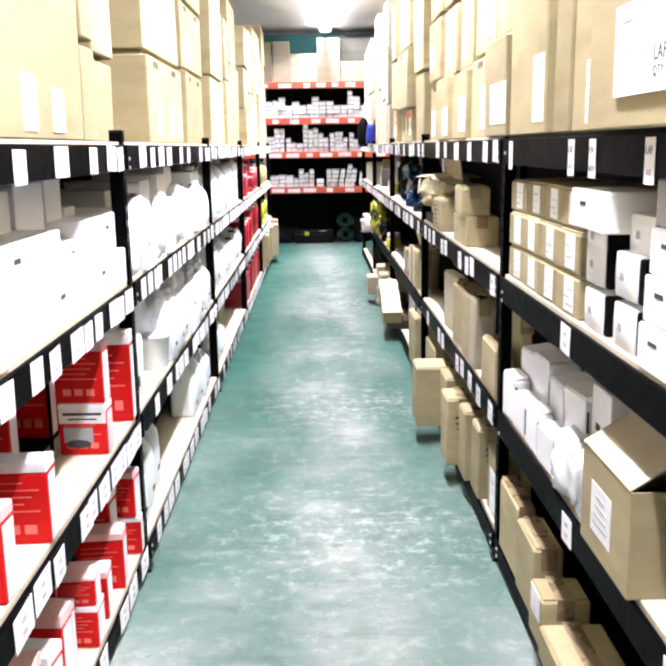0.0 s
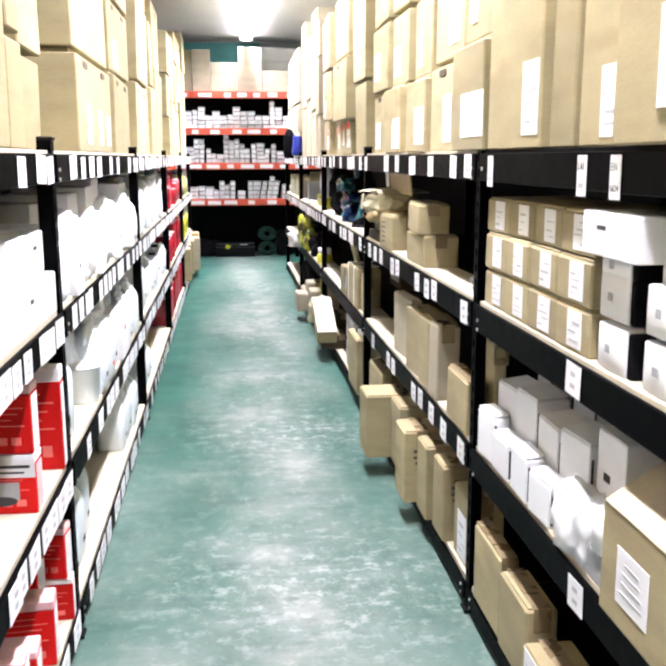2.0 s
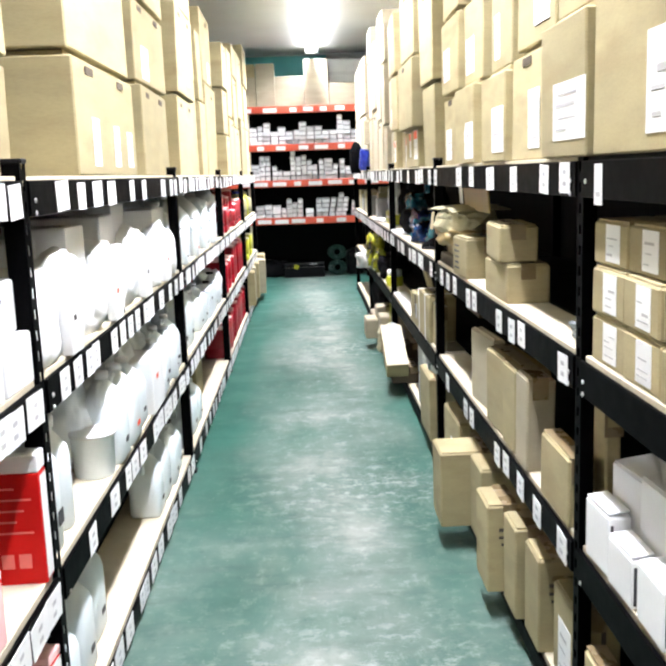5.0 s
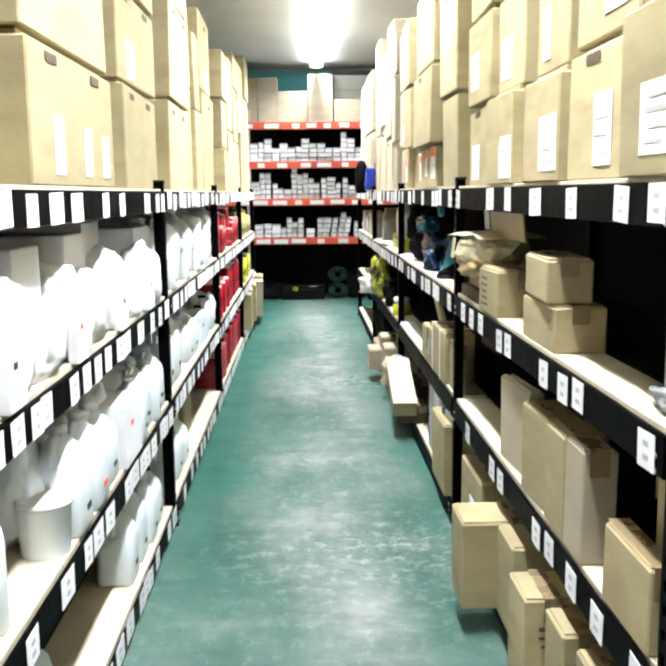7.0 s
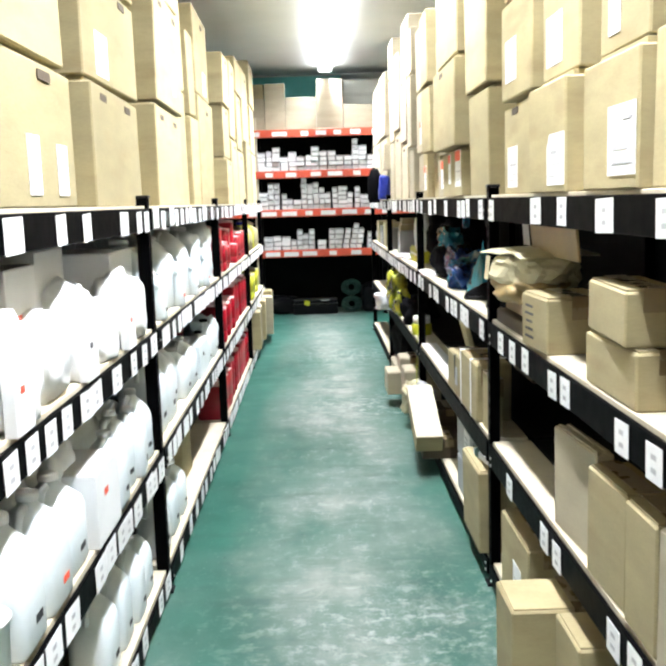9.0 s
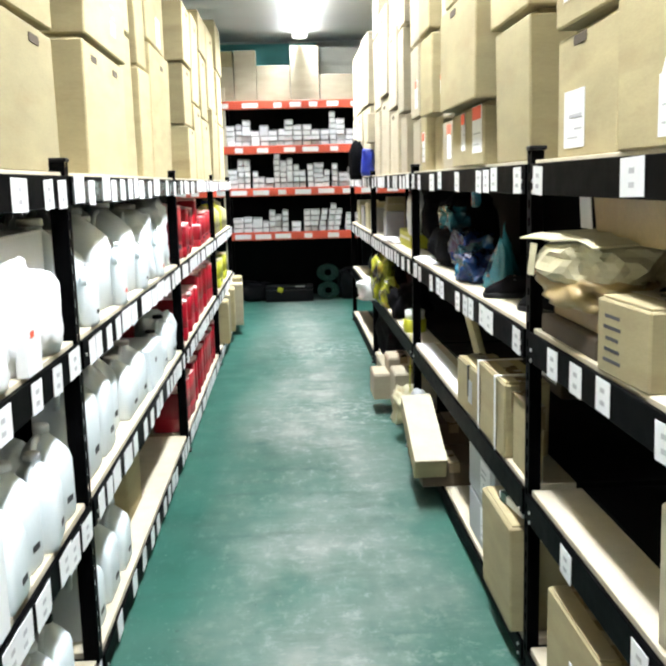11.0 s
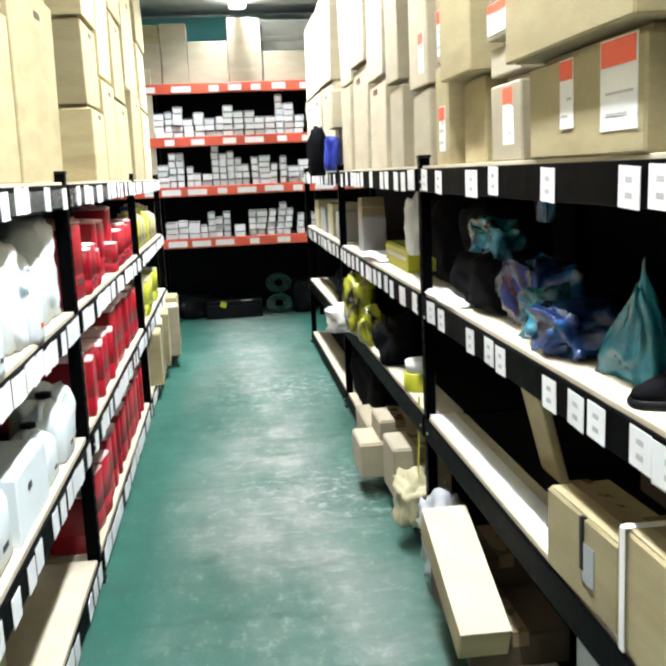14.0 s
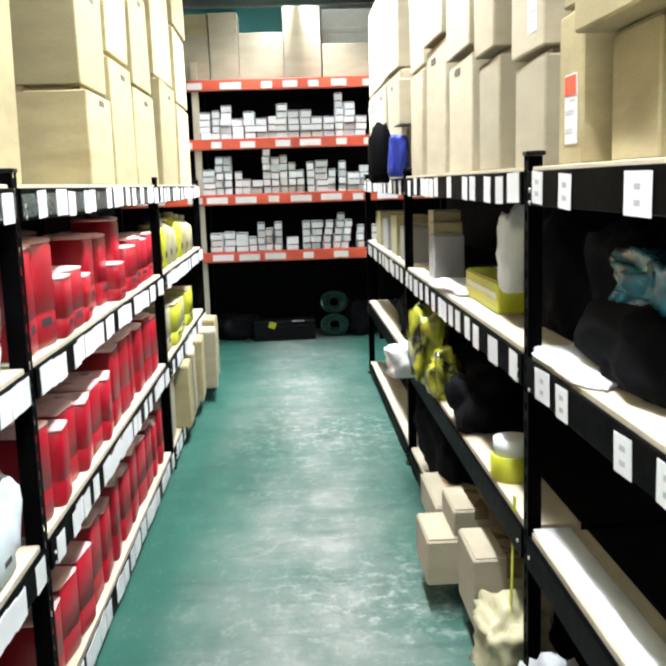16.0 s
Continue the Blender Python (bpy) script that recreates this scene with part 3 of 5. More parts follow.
def carton(side, y0, y1, z, h, back=0.02, deep=0.42, mat="carton", lab=0, tilt=0.0, tape=True, label="brown corrugated cardboard carton, taped shut", group="cartons on the racks", lab_size=(0.12, 0.17), lab_at=(0.3, 0.05), red=False, lean=0.0, seam=0.0):
    """A closed carton with two top flaps and tape; its face towards the aisle stands 'back' metres behind the rack's front."""
    w = y1 - y0
    box = thing("carton", pose(side * (FACE + back + deep / 2), (y0 + y1) / 2, z, 0, lean, tilt), label, "carton", group)
    jig = random.Random(int(y0 * 997 + z * 131 + h * 53))
    sx, sy = jig.uniform(-0.014, 0.014), jig.uniform(-0.012, 0.012)
    lid = 0.006 + seam
    bm = bm_box(deep, w, h - lid - 0.001, (0, 0, 0), 0.005)
    for v in bm.verts:
        v.co.x += sx * v.co.z + 0.006 * math.sin(5 * v.co.y + y0) * v.co.z
        v.co.y += sy * v.co.z
    part("body", bm, M[mat], box)
    gap = 0.004
    for e in (-1, 1):
        part("flap", bm_box(deep / 2 - gap - 0.010 - 2 * seam, w - 0.02 - 4 * seam, lid, (e * (deep / 4 - seam), 0, h - lid - 0.001), 0.0015), M[mat], box)
    if w > 0.45 and h > 0.3:
        for e in ((-0.28, 0.24) if w > 0.8 else (0.1,)):
            part("hand_hole", bm_loft([(0.0015, 0.05, 0, 0.001, 0), (0.0015, 0.055, 0.012, 0.001, 0), (0.0015, 0.05, 0.024, 0.001, 0)], False), M["dark_carton"], box, "dark punched hand hole").matrix_basis = pose(-side * (deep / 2 + 0.0005) + sx * h * 0.85, e * w + sy * h, h * 0.84)
    if tape:
        t = joined(bm_box(0.05, w + 0.003, 0.0012, (0, 0, h)), bm_box(0.05, 0.0012, min(0.07, h * 0.4), (0, -w / 2 - 0.001, h - min(0.07, h * 0.4))), bm_box(0.05, 0.0012, min(0.07, h * 0.4), (0, w / 2 + 0.001, h - min(0.07, h * 0.4))))
        part("tape", t, M["tape"], box, "glossy brown packing tape")
    if lab:
        lw, lh = min(lab_size[0], w * 0.8), min(lab_size[1], h * 0.8)
        sticker(box, side, lw, lh, side * 0 + (lab_at[0] - 0.5) * (w - lw), lab_at[1] * h, -side * deep / 2, lab, red)
    return box


def stencil(box, deep, w, h, kind=0):
    """Black stencilled marks on the end of a carton that looks towards the entrance."""
    y = -w / 2 - 0.0045
    if kind == 0:
        bars = ((0.15, 0.74, 0.34, 0.10), (0.15, 0.60, 0.42, 0.03))
    elif kind == 1:
        bars = ((-0.1, 0.70, 0.3, 0.04), (-0.1, 0.62, 0.3, 0.03), (-0.1, 0.54, 0.2, 0.03), (0.2, 0.2, 0.2, 0.12))
    else:
        bars = ((-0.2, 0.55, 0.10, 0.2), (0.12, 0.55, 0.10, 0.2), (0.0, 0.3, 0.4, 0.03))
    for cx, cz, bw, bh in bars:
        part("printed_mark", bm_box(bw * deep, 0.001, bh * h, (cx * deep, y, cz * h)), M["stencil_ink"], box, "black stencilled mark")


def stack(side, y0, y1, heights, z=1.56, back=0.02, deep=0.5, mat="carton", labels=0, seed=0, red=False):
    rnd = random.Random(seed * 7 + int(y0 * 100))
    for k, h in enumerate(heights):
        j = rnd.uniform(0, 0.02)
        big = rnd.random() < 0.5
        carton(side, y0 + j, y1 - rnd.uniform(0.0, 0.015), z, h, back + rnd.uniform(0, 0.025), deep, mat, lab=(seed + k + 1) if rnd.random() < labels else 0, lab_size=(0.17, 0.14) if big else (0.085, 0.15), lab_at=(rnd.uniform(0.15, 0.85), rnd.uniform(0.04, 0.2)), tilt=rnd.uniform(-1.2, 1.2), red=red, seam=rnd.choice((0.006, 0.010, 0.014)) if k < len(heights) - 1 else 0.0)
        z += h + 0.002


# cartons on the left rack's top, near to far
L = -1
stack(L, -2.9, -1.75, (0.62, 0.55), seed=1, labels=0.8)
stack(L, -1.7, -0.5, (0.66, 0.6), seed=2, labels=0.8)
low = carton(L, -0.46, 0.97, 1.56, 0.60, 0.01, 0.5, seam=0.012)
for k, y in enumerate((-0.30, 0.22, 0.46)):
    sticker(low, L, 0.11, 0.15 - 0.02 * k, y, 0.02, 0.251, 310 + k)
carton(L, -0.46, 0.96, 2.162, 0.62, 0.02, 0.5)
stack(L, 0.99, 1.16, (0.29, 0.34, 0.5), seed=4, back=0.01)
stack(L, 1.18, 1.52, (0.27, 0.52, 0.4), seed=5)
low = carton(L, 2.05, 2.99, 1.56, 0.365, 0.01, 0.5, seam=0.012)
for k, y in enumerate((-0.22, 0.10, 0.34)):
    sticker(low, L, 0.095, 0.15 - 0.01 * k, y, 0.03, 0.251, 300 + k)
carton(L, 2.05, 2.98, 1.927, 0.66, 0.02, 0.5)
stack(L, 3.30, 4.14, (0.40, 0.36, 0.4), seed=7, labels=0.7)
stack(L, 4.46, 5.30, (0.45, 0.50, 0.3), seed=8, labels=0.6)
stack(L, 5.32, 5.62, (0.62, 0.55), seed=9, back=0.04)
stack(L, 5.64, 5.92, (0.50, 0.46), seed=10)
stack(L, 5.95, 6.72, (0.66, 0.5), seed=11, labels=0.5)
stack(L, 7.55, 8.05, (0.36, 0.40, 0.38), seed=12)
stack(L, 8.08, 8.62, (0.55, 0.62), seed=13)
stack(L, 8.65, 9.3, (0.48, 0.5, 0.3), seed=14)
stack(L, 9.5, 10.3, (0.62, 0.7), seed=15)
stack(L, 10.4, 11.2, (0.55, 0.5, 0.45), seed=16)

# cartons on the right rack's top
R = 1
stack(R, -2.9, -1.6, (0.5, 0.6), seed=21, labels=0.8)
stack(R, -1.55, -0.32, (0.55, 0.6), seed=22, labels=0.8)
near = carton(R, -0.28, 0.40, 1.56, 0.62, -0.03, 0.5, label="large brown carton with a white shipping label")
sh = part("label", bm_box(0.0016, 0.40, 0.175), M["paper"], near, "white shipping label with black print")
sh.matrix_basis = pose(-0.256, -0.06, 0.062)


def lettering(text, size, material, parent, y, z, x):
    """Flat letters that read along -y, facing the aisle from the right."""
    cu = bpy.data.curves.new("lettering", "FONT")
    cu.body, cu.size, cu.extrude = text, size, 0.0003
    cu.materials.append(material)
    ob = new("lettering", cu)
    ob.parent = parent
    ob.matrix_basis = pose(x, y, z, 90, 0, -90)
    return ob


lettering("LAF", 0.040, M["ink"], sh, -0.02, 0.055, -0.0014)
lettering("QTY", 0.026, M["ink"], sh, -0.02, 0.028, -0.0014)
lettering("LU", 0.034, M["faint_ink"], sh, -0.05, 0.135, -0.0014)
for k in range(3):
    part("printed_line", bm_box(0.0008, 0.08 - 0.015 * k, 0.010, (-0.0012, 0.145, 0.14 - 0.035 * k)), M["pink_cap"], sh)
stack(R, -0.28, 0.38, (0.5,), z=2.182, seed=23, back=-0.02)


def labelled(y0, y1, h, lw, lh, at_y, at_z, uppers, back=0.0, seed=0, deep=0.5, red=False, mat="carton"):
    """A carton on the right rack's top with a shipping label low on its face, and smaller ones stacked on it."""
    carton(R, y0, y1, 1.56, h, back, deep, mat, lab=400 + seed, lab_size=(lw, lh), lab_at=(at_y, at_z), seam=0.012, red=red, label="brown carton with a white shipping label low down")
    stack(R, y0 + 0.01, y1, uppers, z=1.562 + h, back=back + 0.015, seed=410 + seed, labels=0.7, deep=deep)


stack(R, 0.44, 0.705, (0.42, 0.5), seed=24, back=0.015, labels=1.0)
stack(R, 0.735, 0.905, (0.60, 0.5), seed=124, back=0.0)
labelled(0.92, 1.39, 0.58, 0.13, 0.19, 0.04, 0.06, (0.45,), 0.0, 1)
labelled(1.41, 1.80, 0.35, 0.27, 0.14, 0.02, 0.12, (0.32, 0.4), -0.01, 2)
labelled(1.82, 2.29, 0.33, 0.13, 0.17, 0.35, 0.10, (0.40, 0.3), 0.02, 3)
labelled(2.32, 2.70, 0.31, 0.18, 0.15, 0.03, 0.10, (0.34, 0.4), 0.0, 4)
labelled(2.86, 3.26, 0.32, 0.18, 0.14, 0.03, 0.06, (0.34, 0.4), 0.0, 5)
stack(R, 3.32, 3.80, (0.32, 0.34, 0.36), seed=30, labels=1.0)
carton(R, 4.02, 4.44, 1.56, 0.43, 0.02, 0.4, lab=450, lab_size=(0.15, 0.19), lab_at=(0.35, 0.5), red=True, seam=0.012, label="tall brown carton with an orange and white label")
carton(R, 4.02, 4.50, 1.992, 0.5, 0.01, 0.5)
c = carton(R, 4.56, 5.16, 1.56, 0.222, 0.0, 0.42, lab=451, lab_size=(0.16, 0.165), lab_at=(0.06, 0.2), red=True, seam=0.010, label="low wide carton with two orange and white labels")
sticker(c, R, 0.075, 0.14, 0.06, 0.06, -0.211, 452, True)
carton(R, 4.52, 5.22, 1.784, 0.40, -0.04, 0.5, seam=0.012, label="wide brown carton overhanging the one below")
carton(R, 4.54, 5.20, 2.186, 0.4, -0.02, 0.5)
stack(R, 5.34, 5.60, (0.225, 0.095, 0.10, 0.42), seed=34, labels=0.6, red=True, mat="pale_carton", deep=0.4)
stack(R, 5.74, 6.0, (0.26,), seed=35, back=0.06)
stack(R, 5.68, 6.04, (0.38, 0.4), z=1.822, seed=135, back=-0.01)
stack(R, 6.08, 6.25, (0.34, 0.34, 0.36), seed=36, labels=1, red=True)
stack(R, 6.45, 6.80, (0.30, 0.4, 0.4), seed=37, back=0.05, mat="pale_carton", labels=0.4, red=True)
stack(R, 6.88, 7.2, (0.36, 0.5, 0.3), seed=38, mat="pale_carton")
stack(R, 7.26, 7.76, (0.42, 0.5, 0.4), seed=39, mat="pale_carton")
stack(R, 7.84, 8.32, (0.55, 0.6), seed=40, mat="pale_carton")
stack(R, 8.40, 8.86, (0.5, 0.55, 0.3), seed=41, mat="pale_carton")
stack(R, 9.3, 9.9, (0.6, 0.6), seed=42, mat="pale_carton")
stack(R, 10.0, 11.2, (0.6, 0.6), seed=43, mat="pale_carton")

# hand-lettered tags on the nearest top beam
for y, words in ((1.32, ()), (0.60, ("LAF",)), (0.42, ("EN", "6624")), (0.05, ("LAF",)), (-0.4, ())):
    tg = single("price_tag", bm_box(0.0016, 0.052, 0.09), M["paper"], pose(FACE - 0.0085, y, 1.452), "white paper shelf tag with black print", "shelf tag", "shelf tags on the near beam")
    for k, word in enumerate(words):
        lettering(word, 0.024 if len(word) < 4 else 0.02, M["ink"], tg, 0.021, 0.058 - 0.042 * k, -0.0014)
    if len(words) < 2:
        part("printed_line", LINE_MESH, None, tg).matrix_basis = pose(-0.0013, 0, 0.018)


# ---- goods: kinds ----
def at(side, y, z, back, deep=0.0, rz=0.0, rx=0.0, ry=0.0):
    """The pose of a thing whose front stands 'back' behind the rack's face; its own -x looks to the aisle."""
    return pose(side * (FACE + back + deep / 2), y, z, rx, ry, rz + (0 if side > 0 else 180))


def jug(side, y, z, h, w, back=0.03, d=None, mat="white_plastic", cap="white_box", rz=0.0, mark="ink", label="white translucent plastic jug with screw cap and moulded handle", group="white jugs on the shelves"):
    """A moulded jug: shouldered body, neck, cap, side handle and a small printed mark."""
    d = d or w * 0.8
    j = thing("plastic_jug", at(side, y, z, back, d, rz), label, "jug", group)
    a, b = d / 2, w / 2
    part("body", bm_loft([(a * 0.9, b * 0.9, 0, 0.02, 0), (a, b, 0.015, 0.03, 0), (a, b, h * 0.58, 0.035, 0), (a * 0.93, b * 0.92, h * 0.68, 0.04, 0), (a * 0.66, b * 0.62, h * 0.80, 0.05, 0), (a * 0.34, b * 0.3, h * 0.88, 0.03, 0), (a * 0.3, b * 0.27, h * 0.92, 0.03, 0)]), M[mat], j)
    r = min(a, b) * 0.36
    part("cap", bm_lathe([(r, 0), (r, h * 0.055), (r * 0.93, h * 0.07), (r * 0.4, h * 0.075)], 14, (0, 0, h * 0.92)), M[cap], j)
    part("handle", bm_tube([(0, b * 0.30, h * 0.88), (0, b * 0.72, h * 0.86), (0, b * 0.92, h * 0.76), (0, b * 0.9, h * 0.66)], 0.011, 7), M[mat], j)
    if mark:
        part("printed_mark", bm_box(0.001, w * 0.26, h * 0.06, (-a - 0.0008, -b * 0.15, h * 0.18)), M[mark], j)
    return j


def bottle(side, y, z, h, r, back=0.03, mat="white_plastic", cap="white_box", label="white plastic bottle with screw cap", group="bottles on the shelves", mark=""):
    o = thing("bottle", at(side, y, z, back, 2 * r), label, "bottle", group)
    part("body", bm_lathe([(r * 0.9, 0), (r, 0.01), (r, h * 0.62), (r * 0.92, h * 0.72), (r * 0.5, h * 0.82), (r * 0.33, h * 0.86), (r * 0.33, h * 0.9)], 18), M[mat], o)
    part("cap", bm_lathe([(r * 0.4, 0), (r * 0.4, h * 0.09), (r * 0.3, h * 0.1)], 12, (0, 0, h * 0.9)), M[cap], o)
    if mark:
        part("printed_mark", bm_box(0.001, r * 0.7, h * 0.12, (-r - 0.0008, 0, h * 0.2)), M[mark], o)
    return o


def tub(side, y, z, h, r, back=0.03):
    o = thing("plastic_tub", at(side, y, z, back, 2 * r), "white plastic tub with a rimmed snap lid", "tub")
    part("body", bm_lathe([(r * 0.86, 0), (r * 0.9, 0.01), (r * 0.97, h * 0.86), (r, h * 0.87), (r, h * 0.9)], 24), M["white_plastic"], o)
    part("lid", bm_lathe([(r * 1.04, 0), (r * 1.05, h * 0.06), (r * 0.98, h * 0.09), (r * 0.9, h * 0.075), (r * 0.2, h * 0.08)], 24, (0, 0, h * 0.9)), M["white_box"], o)
    return o


def canister(side, y, z, h, w, back=0.03, d=None, mat="red_plastic", cap="pink_cap", rz=0.0, mark=True, label="glossy red plastic canister with pale pink lid", group="red canisters"):
    """A tall canister with rounded corners, a pressed waist line, a raised lid and a knob."""
    d = d or w
    a, b = d / 2, w / 2
    o = thing("canister", at(side, y, z, back, d, rz), label, "canister", group)
    part("body", bm_loft([(a * 0.94, b * 0.94, 0, 0.02, 0), (a, b, 0.012, 0.025, 0), (a, b, h * 0.30, 0.025, 0), (a * 0.965, b * 0.965, h * 0.315, 0.025, 0), (a, b, h * 0.33, 0.025, 0), (a, b, h * 0.90, 0.025, 0), (a * 0.9, b * 0.9, h * 0.935, 0.025, 0)]), M[mat], o)
    part("lid", bm_loft([(a * 0.98, b * 0.98, h * 0.925, 0.02, 0), (a * 1.01, b * 1.01, h * 0.955, 0.02, 0), (a * 0.7, b * 0.7, h * 0.982, 0.02, 0)]), M[cap], o, "pale lid")
    part("knob", bm_lathe([(a * 0.22, 0), (a * 0.22, h * 0.02), (a * 0.15, h * 0.03)], 10, (0, 0, h * 0.972)), M[cap], o)
    if mark:
        part("printed_mark", bm_box(0.001, w * 0.42, h * 0.075, (-a - 0.0008, 0, h * 0.19)), M["ink"], o)
    return o


def pack(side, y0, y1, z, h, back=0.02, deep=0.28, mat="white_box", mark="", rz=0.0, label="plain white product carton on shelf", name="product_box", group="white product boxes", lid="", cat="box", lean=0.0):
    """A small retail box with tuck flap and printed mark."""
    w = y1 - y0
    o = thing(name, at(side, (y0 + y1) / 2, z, back, deep, rz, 0, lean), label, cat, group)
    part("body", bm_box(deep, w, h - 0.002, (0, 0, 0), 0.004, 2), M[mat], o)
    part("tuck_flap", bm_box(deep - 0.006, w - 0.006, 0.002, (0, 0, h - 0.002)), M[lid or mat], o)
    if mark:
        part("printed_mark", bm_box(0.001, min(0.045, w * 0.22), min(0.02, h * 0.1), (-deep / 2 - 0.0008, w * 0.12, h * 0.6)), M[mark], o)
    return o


def red_box(side, y, z, w, h, back=0.02, deep=0.08, rz=0.0, kind=0):
    """A slim red retail carton whose printed face looks to the entrance; its edge towards the aisle is white."""
    o = thing("product_box", at(side, y + deep / 2, z, back, w, rz), "bright red printed retail carton with white edge", "box", "red cartons on the shelves")
    f = deep / 2 + 0.0008                      # the printed face
    part("body", bm_box(w, deep, h * 0.86, (0, 0, 0), 0.003), M["red"], o)
    part("top_panel", joined(bm_box(w + 0.001, deep + 0.001, h * 0.138, (0, 0, h * 0.862), 0.003), bm_box(w * 0.6, deep * 0.5, 0.002, (0, 0, h))), M["pink_cap"] if kind == 1 else M["white_box"], o, "pale top panel")
    part("edge_strip", bm_box(0.001, deep * 0.8, h * 0.8, (-w / 2 - 0.0008, 0, h * 0.03)), M["paper"] if kind < 2 else M["pink_cap"], o, "pale printed edge")
    for k in range(5):
        ww = w * (0.78 - 0.11 * (k * 2 % 3))
        part("printed_line", bm_box(ww, 0.001, h * 0.014, ((w * 0.82 - ww) / 2, f, h * (0.40 + 0.085 * k))), M["pink_ink"], o)
    for k in range(3):
        part("printed_mark", bm_box(w * 0.17, 0.001, h * 0.11, (w * (0.26 - 0.24 * k), f, h * 0.13)), M["pink_ink"], o, "pale printed emblem")
    if kind == 2:
        band = part("white_band", bm_box(w * 0.98, 0.0014, h * 0.30, (0, f, h * 0.62)), M["paper"], o, "white printed band")
        for k, ww in enumerate((0.8, 0.6)):
            part("printed_line", bm_box(w * ww, 0.001, h * (0.05 - 0.02 * k), (0, f + 0.0012, h * (0.78 - 0.09 * k))), M["ink"], band)
        part("silver_patch", bm_box(w * 0.6, 0.0012, h * 0.30, (w * 0.1, f, h * 0.24), 0.0004), M["grey_wrap"], o, "silver printed picture")
        part("dark_ellipse", bm_lathe([(w * 0.26, 0), (w * 0.26, 0.0016)], 20, (0, 0, 0), 0.35), M["ink"], o, "black printed ellipse").matrix_basis = pose(w * 0.1, f - 0.0002, h * 0.22, -90, 0, 0)
    return o


def bundle(side, y0, y1, z, h, back=0.0, deep=0.3, mat="white_box"):
    """A paper bundle with a bulged front; a black slab stands for the shaded gap."""
    w = y1 - y0
    o = thing("paper_bundle", at(side, (y0 + y1) / 2, z, back, deep), "white wrapped paper bundle with bulging front", "paper bundle", "wrapped paper bundles")
    bm = bm_box(deep, w, h, (0, 0, 0), 0.006, 2)
    bmesh.ops.subdivide_edges(bm, edges=bm.edges[:], cuts=2, use_grid_fill=True)
    for v in bm.verts:
        k = max(0.0, 1 - (2 * v.co.y / w) ** 2) * max(0.0, 1 - (2 * (v.co.z - h / 2) / h) ** 2)
        if v.co.x < 0:
            v.co.x -= 0.009 * k
    for f in bm.faces:
        f.smooth = True
    part("wrapping", bm, M[mat], o)
    part("printed_mark", bm_box(0.001, 0.022, 0.018, (-deep / 2 - 0.0095, 0, h * 0.42)), M["grey_wrap"], o)
    # black slab put in for the dark gap beside the next bundle
    part("end_card", bm_box(deep * 0.98, 0.02, h * 0.96, (0, -w / 2 - 0.011, 0.001), 0.004), M["dark_cloth"], o, "black slab standing in for the shaded gap")
    return o


def heap(name, side, y, z, size, mat, label, cat, back=0.05, seed=1, rough=0.3, rz=0.0):
    bm = bm_crumple(*size, seed, rough)
    for f in bm.faces:
        f.smooth = True
    return single(name, bm, M[mat], at(side, y, z, back, size[0], rz), label, cat)


L1, L2, L3, L4 = LEVELS
rnd = random.Random(77)

# ---- left rack, first bay: white boxes, red cartons ----
for y, w, h in ((-0.95, 0.30, 0.30), (-0.6, 0.30, 0.33), (-0.25, 0.26, 0.28), (0.06, 0.27, 0.33), (0.40, 0.30, 0.35), (0.74, 0.26, 0.36), (1.02, 0.17, 0.37), (1.22, 0.13, 0.27)):
    pack(L, y, y + w, L3, h, 0.15, 0.3, "white_box" if h != 0.28 else "grey_wrap", mark="red_ink" if h > 0.35 else "")
for k, y in enumerate((-0.98, -0.66, -0.34, -0.02, 0.28, 0.56, 0.80, 1.02, 1.24)):
    for j in range(2):
        pack(L, y, y + (0.29 if y < 0.5 else 0.20), L3 + j * 0.122, 0.12 if j == 0 or k % 3 else 0.07, 0.01 + 0.03 * j, 0.13, "white_box", mark="ink" if (k + j) % 2 else "")
pack(L, -0.06, 0.18, L3 + 0.0, 0.15, -0.0, 0.015, "pink_cap", label="pink and white printed carton")
for y, z, w, h, b, k in ((1.37, L2, 0.17, 0.32, 0.005, 0), (1.02, L2, 0.15, 0.165, 0.012, 2), (1.02, L2 + 0.167, 0.15, 0.19, 0.014, 1), (0.36, L2, 0.17, 0.21, 0.005, 0), (0.47, L2, 0.14, 0.22, 0.20, 1), (0.62, L2, 0.15, 0.25, 0.24, 0), (0.86, L2, 0.16, 0.27, 0.26, 0), (1.2, L2, 0.15, 0.28, 0.24, 0), (0.06, L2, 0.17, 0.21, 0.01, 1), (-0.2, L2, 0.17, 0.30, 0.02, 0), (-0.5, L2, 0.17, 0.30, 0.02, 2)):
    red_box(L, y, z, w, h, b, 0.075, rnd.uniform(-3, 3), k)
